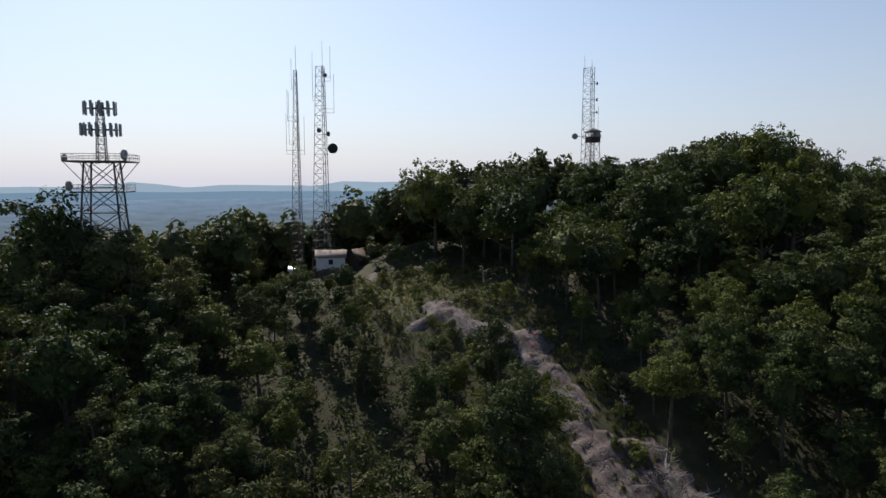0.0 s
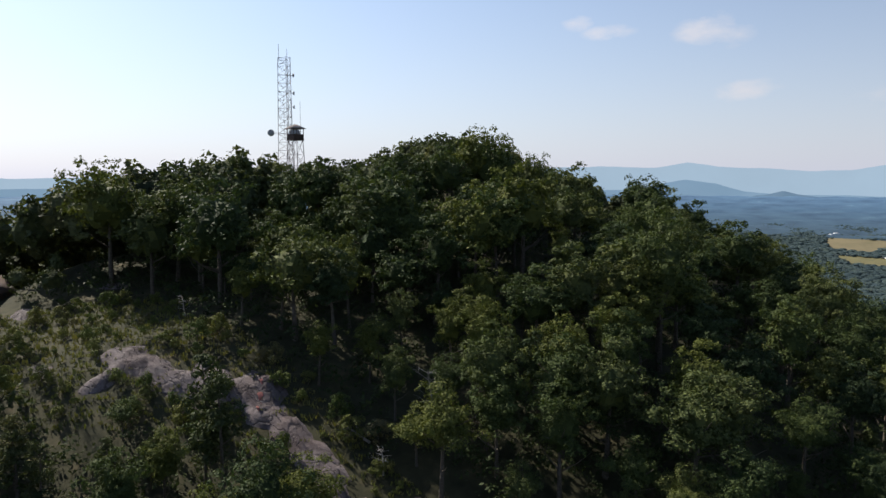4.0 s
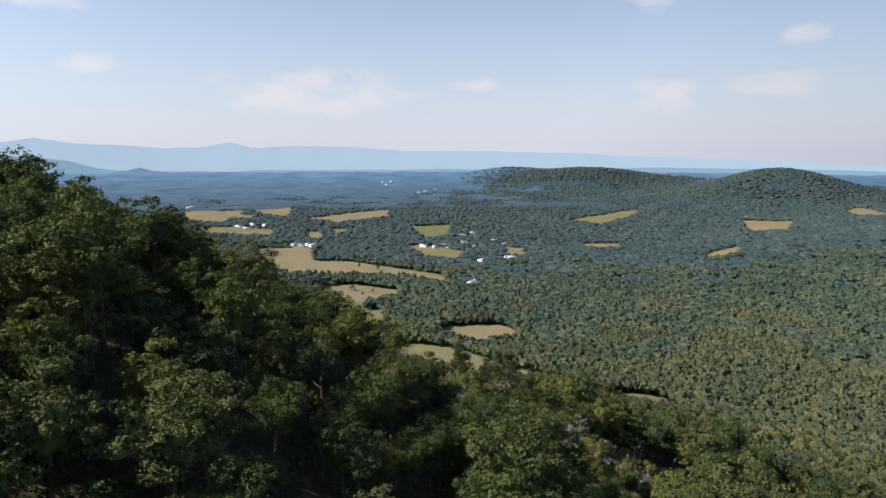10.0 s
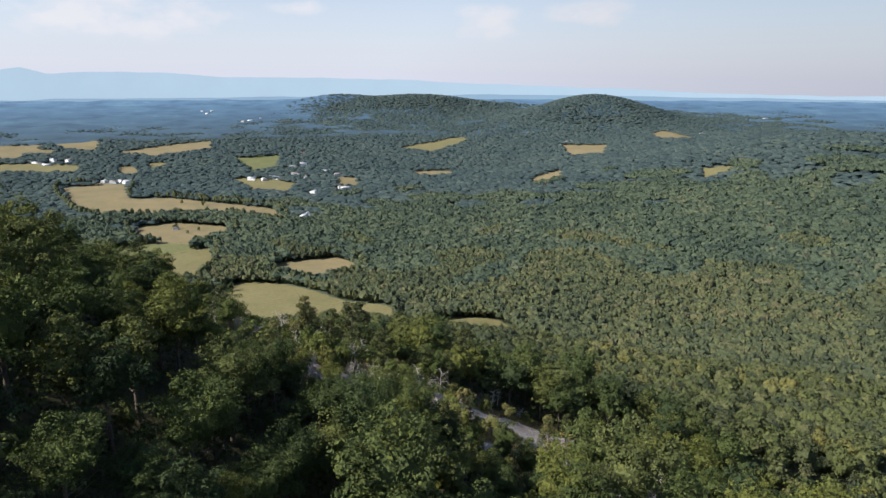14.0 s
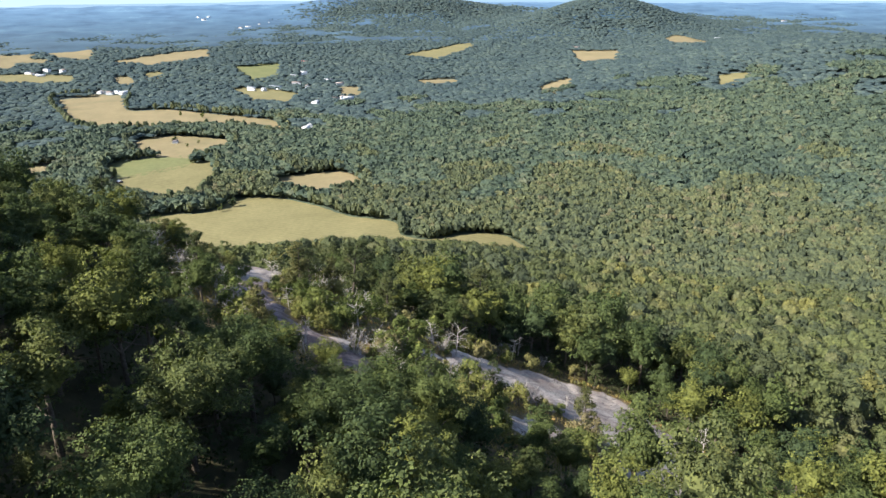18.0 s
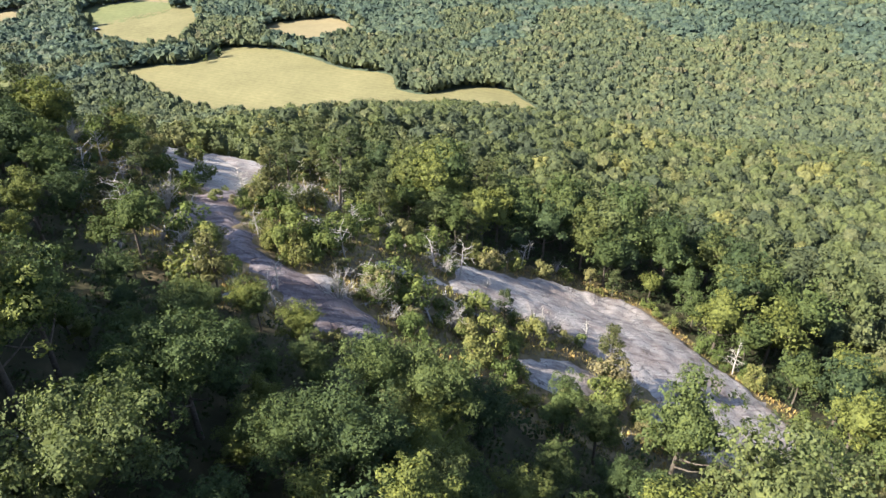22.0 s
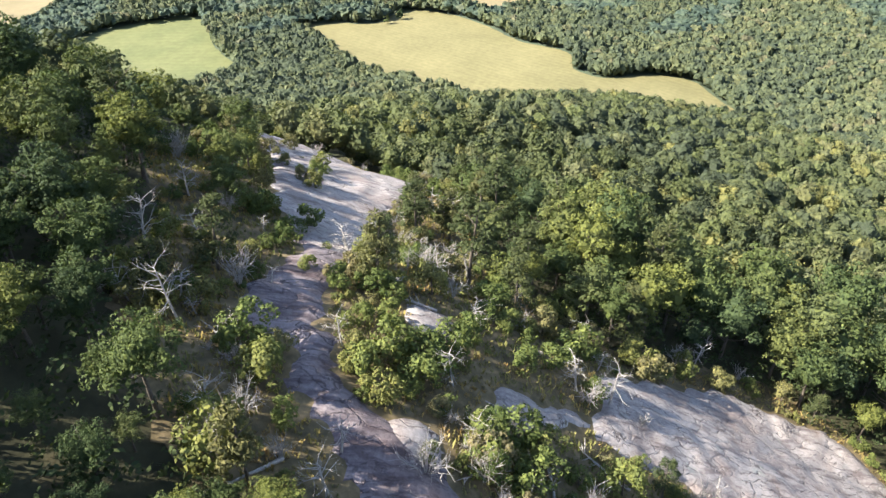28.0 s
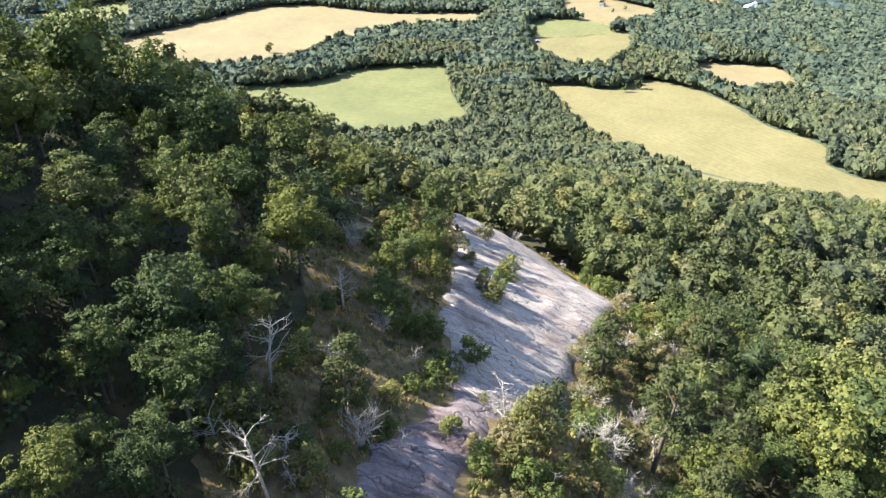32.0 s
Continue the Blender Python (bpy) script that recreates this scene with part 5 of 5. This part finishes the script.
radio_mast(41.6, 204, 231.4, 4.4, 3.2, 24, [(-1.6, 0, 230.0, 234.8), (0.5, 0, 231.0, 233.8), (-1.9, 0.3, 222.0, 226.0), (-1.9, 0.3, 217.0, 221.0)],
           "straight square-braced steel lattice mast above the trees",
           [(-4.2, -1.0, 212.3, 0.85, 200, M_PANEL), (1.6, -1.9, 212.2, 1.45, 215, M_PANEL), (1.8, -1.2, 227.0, 0.5, 100, M_STEEL), (1.8, -1.2, 222.5, 0.5, 100, M_STEEL), (1.8, -1.2, 219.0, 0.45, 100, M_STEEL)])


def lookout(x, y):
    """A fire lookout: four braced legs, an open cabin with breast-high walls, a low hipped roof."""
    root = thing("lookout_tower", "dark open-sided fire lookout cabin on braced steel legs", "tower")
    g = float(ground(x, y))
    f0 = 209.1 - g
    c = 1.3
    lattice(root, 0, f0, 4.0, 2.3, 6, 4, 0.08, M_DARKSTEEL)
    box("cabin_floor", -c - 0.1, c + 0.1, -c - 0.1, c + 0.1, f0, f0 + 0.15, M_BROWN, root)
    for k in range(4):
        w = box("cabin_wall", -c + 0.09, c - 0.09, -c, -c + 0.08, f0 + 0.16, f0 + 1.22, M_BROWN, root, 0.02)
        w.matrix_basis = pose(0, 0, 0, 0, 0, 90 * k)
        part_bars("sill", [((-c, -c + 0.04, f0 + 1.26), (c, -c + 0.04, f0 + 1.26), 0.06)], M_BROWN, w)
        part_bars("window_post", [((0, -c + 0.04, f0 + 1.26), (0, -c + 0.04, f0 + 2.5), 0.05)], M_BROWN, w)
    for sx in (-1, 1):
        for sy in (-1, 1):
            part_bars("corner_post", [((sx * (c - 0.05), sy * (c - 0.05), f0 + 0.15), (sx * (c - 0.05), sy * (c - 0.05), f0 + 2.5), 0.09)], M_BROWN, root)
    z = f0 + 2.48
    e = 1.6
    v = [(-e, -e, z), (e, -e, z), (e, e, z), (-e, e, z), (-e, -e, z + 0.16), (e, -e, z + 0.16), (e, e, z + 0.16), (-e, e, z + 0.16), (-0.2, -0.2, z + 1.0), (0.2, -0.2, z + 1.0), (0.2, 0.2, z + 1.0), (-0.2, 0.2, z + 1.0)]
    f = [(0, 3, 2, 1)] + [(k, (k + 1) % 4, 4 + (k + 1) % 4, 4 + k) for k in range(4)] + [(4 + k, 4 + (k + 1) % 4, 8 + (k + 1) % 4, 8 + k) for k in range(4)] + [(8, 9, 10, 11)]
    put("roof", v, f, M_ROOF, root)
    dish(root, 0.6, 0.3, f0 + 1.5, 0.3, 150, M_DARKSTEEL)
    for dx, dy, a, h in ((2.2, 1.2, 0.3, 8.8), (0.3, 1.9, 1.0, 8.8), (-1.5, 1.9, 1.0, 9.4)):
        part_bars("whip_antenna", [((dx, dy, f0 + a), (dx, dy, f0 + h), 0.035)], M_STEEL, root)
        part_bars("whip_bracket", [((dx * 0.7, dy * 0.8, f0 + 1.2), (dx, dy, f0 + 1.2), 0.03)], M_STEEL, root)
    at_ground(root, x, y, 20)


lookout(36.6, 175)


def gable(parent, w, d, z0, z1, rise, wall, roof, over=0.35):
    """Walls up to the eaves with gable ends, and two roof slopes with thickness."""
    v = [(-w, -d, z0), (w, -d, z0), (w, d, z0), (-w, d, z0), (-w, -d, z1), (w, -d, z1), (w, d, z1), (-w, d, z1), (-w, 0, z1 + rise), (w, 0, z1 + rise)]
    me = bpy.data.meshes.new("wall")
    me.from_pydata(v, [], [(0, 1, 5, 4), (2, 3, 7, 6), (1, 2, 6, 9, 5), (3, 0, 4, 8, 7), (0, 3, 2, 1)])
    me.materials.append(wall)
    ob = new("wall", me)
    ob.parent = parent
    s = rise / d
    for sg in (-1, 1):
        o, t = over, 0.12
        q = [(-w - o, sg * (d + o), z1 - s * o + 0.03), (w + o, sg * (d + o), z1 - s * o + 0.03), (w + o, 0, z1 + rise + 0.03), (-w - o, 0, z1 + rise + 0.03)]
        vv = q + [(a, b, c + t) for a, b, c in q]
        put("roof_slope", vv, [(0, 1, 2, 3), (4, 5, 6, 7), (0, 1, 5, 4), (1, 2, 6, 5), (2, 3, 7, 6), (3, 0, 4, 7)], roof, parent)


def house(name, label, x, y, w, d, h, rise, wall, roof, turn, chimney=False, lift=0.0, group=""):
    root = thing(name, label, name.split("_")[-1], group)
    gable(root, w, d, -2.0, h, rise, wall, roof)
    n = max(1, int(w / 2.2))
    for sg in (-1, 1):
        for k in range(n):
            cx = -w + 2 * w * (k + 0.5) / n
            box("window", cx - 0.45, cx + 0.45, sg * d - 0.04, sg * d + 0.04, h * 0.42, h * 0.82, M_DARK, root, 0.01)
    box("door", w - 0.04, w + 0.04, -0.5, 0.5, 0, 2.05, M_BROWN, root, 0.01)
    if chimney:
        box("chimney", -w * 0.5 - 0.35, -w * 0.5 + 0.35, -0.35, 0.35, h, h + rise + 0.9, M_ROOF, root, 0.03)
    return at_ground(root, x, y, turn, lift)


# mast compound on the summit
house("equipment_hut", "white equipment hut with a brown shingle roof below the mast", -23.3, 146.5, 2.9, 2.3, 2.6, 1.2, M_WHITE, M_ROOF, 8, False, 1.3)
house("small_shed", "small white shed beside the mast compound", -30.4, 145.0, 1.1, 1.0, 1.8, 0.6, M_WHITE, M_TIN, 5, False, 1.2)
house("dark_shed", "dark gabled timber shed at the compound edge", -18.0, 147.5, 1.7, 1.8, 1.6, 1.9, M_BROWN, M_BROWN, 60)


def fence():
    root = thing("compound_fence", "dark slatted fence round the mast compound", "fence")
    g = float(ground(-25, 142.5))
    for k in range(15):
        x = -7.4 + k
        dz = float(ground(-25 + x, 142.5)) - g
        part_bars("post", [((x, 0, dz - 0.4), (x, 0, dz + 1.6), 0.06)], M_DARKSTEEL, root)
        if k < 14:
            for s in range(4):
                box("slat", x + 0.09 + 0.22 * s, x + 0.27 + 0.22 * s, -0.03, 0.03, dz + 0.05, dz + 1.45, M_BROWN, root, 0.01)
    root.matrix_basis = pose(-25, 142.5, g)


fence()

# red paint marks on the trail
for (x, y), w in (((12.5, 97.0), 0.55), ((15.0, 85.5), 0.45), ((11.9, 95.4), 0.35), ((12.9, 98.4), 0.3)):
    poly = np.array([(x + w * math.cos(a) * (0.5 + 0.2 * math.sin(3 * a + w)), y + w * math.sin(a)) for a in np.linspace(0, 6.0, 9)])
    tagged(draped("paint_mark", poly, 0.25, 0.05, 70, lambda a, b, d: rock_height(a, b, 1.5 + 0 * a) + 0.05, M_RED), "faded red paint mark on the granite trail", "paint mark", kind="structure")

# fallen trunks on the ledge and the glade
for i, (x, y, turn, L) in enumerate(((125, 71, 60, 8), (131, 50, 140, 7), (128, 47, 20, 5), (146, 63, 100, 6), (153, 66, 30, 7), (24, 74, 70, 4), (26, 72, 15, 3.5), (22, 88, 120, 4), (119, 66, 160, 6), (136, 41, 75, 5))):
    root = thing("fallen_log", "bleached fallen trunk with broken branches on the ledge", "log", "fallen logs")
    v, f = [], []
    rl = np.random.default_rng(300 + i)
    g0 = float(ground(x, y))
    cs, sn = math.cos(radians(turn)), math.sin(radians(turn))
    line = [np.array([L * t, rl.normal(0, 0.08), float(ground(x + L * t * cs, y + L * t * sn)) - g0 + 0.22]) for t in (0, 0.3, 0.6, 1.0)]
    tube(v, f, line, [0.17, 0.14, 0.11, 0.05], 6)
    for _ in range(7):
        p = line[1] + (line[3] - line[1]) * rl.uniform(0, 1)
        e = p + np.array([rl.uniform(0.2, 0.9), rl.normal(0, 0.7), rl.uniform(0.1, 0.8)])
        tube(v, f, [p, (p + e) / 2, e], [0.06, 0.045, 0.015], 4)
    put("log_trunk", v, f, M_DEAD, root, True)
    root.matrix_basis = pose(x, y, g0, 0, 0, turn)

# farms and houses of the valley
for i, (label, x, y, w, d, h, rise, wall, roof, turn) in enumerate((
        ("white farmhouse with a dark roof behind a tree belt", 937, 655, 7, 5, 5.0, 2.6, M_WHITE, M_ROOF, 30),
        ("white cottage wing beside the tree belt", 925, 668, 5, 4, 4.0, 2.2, M_WHITE, M_ROOF, 120),
        ("white house with a grey roof at the valley road", 1210, 780, 8, 5, 5.2, 2.8, M_WHITE, M_ROOF, 20),
        ("grey house with a brown roof at the valley road", 1202, 727, 8, 5, 4.2, 2.5, M_GREYWALL, M_ROOF, 40),
        ("brown-roofed house beside the green paddock", 1339, 598, 7, 5, 4.0, 2.4, M_GREYWALL, M_ROOF, 15),
        ("long white farm building with a grey roof", 2065, 598, 24, 8, 6.0, 3.0, M_WHITE, M_TIN, 60),
        ("white farm building at a field edge", 1972, 1010, 14, 7, 5.0, 3.0, M_WHITE, M_TIN, 50),
        ("low farm building at a field edge", 1972, 1050, 12, 6, 4.5, 2.5, M_GREYWALL, M_ROOF, 45),
        ("white barn on the far side of the road", 2257, 590, 12, 7, 6.0, 3.5, M_WHITE, M_TIN, 70),
        ("red-roofed barn at the end of a lane", 2510, 613, 16, 8, 6.5, 4.0, M_WHITE, M_RED, 60),
        ("white warehouse in a clearing", 2198, 471, 15, 8, 6.0, 2.0, M_WHITE, M_TIN, 80),
        ("grey house beside the clearing", 2172, 425, 9, 6, 5.0, 2.5, M_GREYWALL, M_ROOF, 20),
        ("white house among valley trees", 1822, 420, 9, 6, 5.0, 3.0, M_WHITE, M_ROOF, 35),
        ("grey house in a tan yard", 1844, 387, 9, 6, 5.0, 3.0, M_GREYWALL, M_ROOF, 75),
        ("pale house at the edge of the woods", 1485, 374, 8, 5, 5.0, 2.6, M_WHITE, M_TIN, 15),
        ("blue-grey house above a hill clearing", 2733, -335, 14, 9, 7.0, 4.0, M_GREYWALL, M_ROOF, 95),
        ("white-roofed house on the flank of a hill", 2761, -852, 14, 9, 6.5, 4.0, M_WHITE, M_TIN, 100),
        ("far white house by a tan pasture", 2157, 1496, 9, 6, 5.0, 3.0, M_WHITE, M_TIN, 50),
        ("far grey farmhouse by a tan pasture", 2174, 1348, 10, 6, 5.0, 3.0, M_GREYWALL, M_TIN, 40))):
    house("valley_house", label, x, y, w, d, h, rise, wall, roof, turn, i % 2 == 0, 0.3, "valley houses")
for i, (x, y) in enumerate(HAMLETS):
    rh = np.random.default_rng(400 + i)
    wall, roof = ((M_WHITE, M_TIN), (M_WHITE, M_ROOF), (M_GREYWALL, M_TIN), (M_WHITE, M_TIN), (M_GREYWALL, M_ROOF))[i % 5]
    label = ("white farm building with a pale metal roof", "white house with a brown shingle roof", "grey house with a pale metal roof", "long white shed with a pale metal roof", "grey house with a brown shingle roof")[i % 5]
    house("hamlet_house", label, x, y, rh.uniform(7, 13), rh.uniform(4.5, 7), rh.uniform(4, 6), rh.uniform(2, 3), wall, roof, rh.uniform(0, 180), i % 3 == 0, 2.0, "hamlet houses")
house("field_shed", "small grey shed in the hay field", 1045, 785, 5, 3, 2.6, 1.4, M_GREYWALL, M_TIN, 30, False, 0.4)
house("field_shed", "white trailer beside trees in the meadow", 753, 1122, 6, 2, 2.8, 0.6, M_WHITE, M_TIN, 60, False, 0.4)
house("field_shed", "low brown hut in the small hay field", 1055, 570, 4, 3, 2.2, 1.2, M_BROWN, M_TIN, 50, False, 0.4)

# trees that stand alone in the fields
lone = [make_tree(120 + i, crown_quads(np.random.default_rng(120 + i), 20, 500, 0.9, 5.0, 6.5, -0.8), 8.0, 9.0, 0.3, M_OAK, "field_tree", "lone leafy tree standing in a mown field", "field trees") for i in range(2)]
plant(lone, [(910, 366, 0.75), (931, 357, 1.0), (740, 1123, 1.1), (735, 1135, 0.9), (789, 1141, 0.6), (779, 848, 1.2), (1300, 560, 0.8), (1340, 600, 1.0), (1330, 550, 0.7), (1600, 640, 1.0), (1625, 700, 1.1)], 77)

# gravel lanes of the valley
M_GRAVEL = noisy("pale_gravel", [(0.3, (0.26, 0.23, 0.19)), (0.7, (0.38, 0.34, 0.28))], 0.3, 0.95)


def lane(label, text, half):
    c = P2(text)
    t = np.gradient(c, axis=0)
    t /= np.linalg.norm(t, axis=1)[:, None]
    n = np.stack([-t[:, 1], t[:, 0]], 1) * half
    tagged(draped("lane", np.concatenate([c + n, (c - n)[::-1]]), 6, 0.2, 90, lambda x, y, d: 0.9 + 0 * x, M_GRAVEL), label, "lane", kind="structure")


lane("pale gravel lane climbing to a barn", "2120,560 2250,570 2380,590 2500,605", 6)
lane("gravel drive between two houses", "1160,760 1190,745 1215,715 1230,690", 4)
lane("gravel drive beside the meadow trees", "690,1075 720,1100 750,1128", 3)


def car(label, x, y, turn, paint):
    root = thing("car", label, "car", "parked cars")
    bm = bmesh.new()
    prof = [(-2.1, 0.35), (-2.1, 0.85), (-1.3, 0.95), (-0.8, 1.45), (0.7, 1.45), (1.2, 0.95), (2.1, 0.82), (2.1, 0.35)]
    a = [bm.verts.new((px, -0.85, pz)) for px, pz in prof]
    b = [bm.verts.new((px, 0.85, pz)) for px, pz in prof]
    bm.faces.new(a)
    bm.faces.new(b[::-1])
    for i in range(len(prof)):
        j = (i + 1) % len(prof)
        bm.faces.new((a[i], b[i], b[j], a[j]))
    bmesh.ops.bevel(bm, geom=bm.edges[:], offset=0.07, segments=1, affect="EDGES")
    me = bpy.data.meshes.new("body")
    bm.to_mesh(me)
    bm.free()
    me.materials.append(paint)
    new("body", me).parent = root
    box("windscreen", 0.74, 1.14, -0.7, 0.7, 1.0, 1.36, M_DARK, root, 0.02).matrix_basis = pose(0, 0, 0)
    for wx in (-1.3, 1.3):
        for wy in (-0.82, 0.82):
            v, f = [], []
            tube(v, f, [np.array([wx, wy - 0.1, 0.33]), np.array([wx, wy + 0.1, 0.33])], [0.33, 0.33], 12)
            put("wheel", v, f, M_DARK, root)
    at_ground(root, x, y, turn, 0.55)


M_CARRED = noisy("red_car_paint", [(0.3, (0.35, 0.04, 0.03)), (0.7, (0.42, 0.06, 0.05))], 1.0, 0.35)
car("white car parked beside meadow trees", 700, 1088, 40, M_WHITE)
car("dark red car parked beside meadow trees", 765, 1112, 100, M_CARRED)
car("white car on a gravel drive", 1196, 742, 60, M_WHITE)
car("grey car outside a white farmhouse", 950, 640, 10, M_TIN)
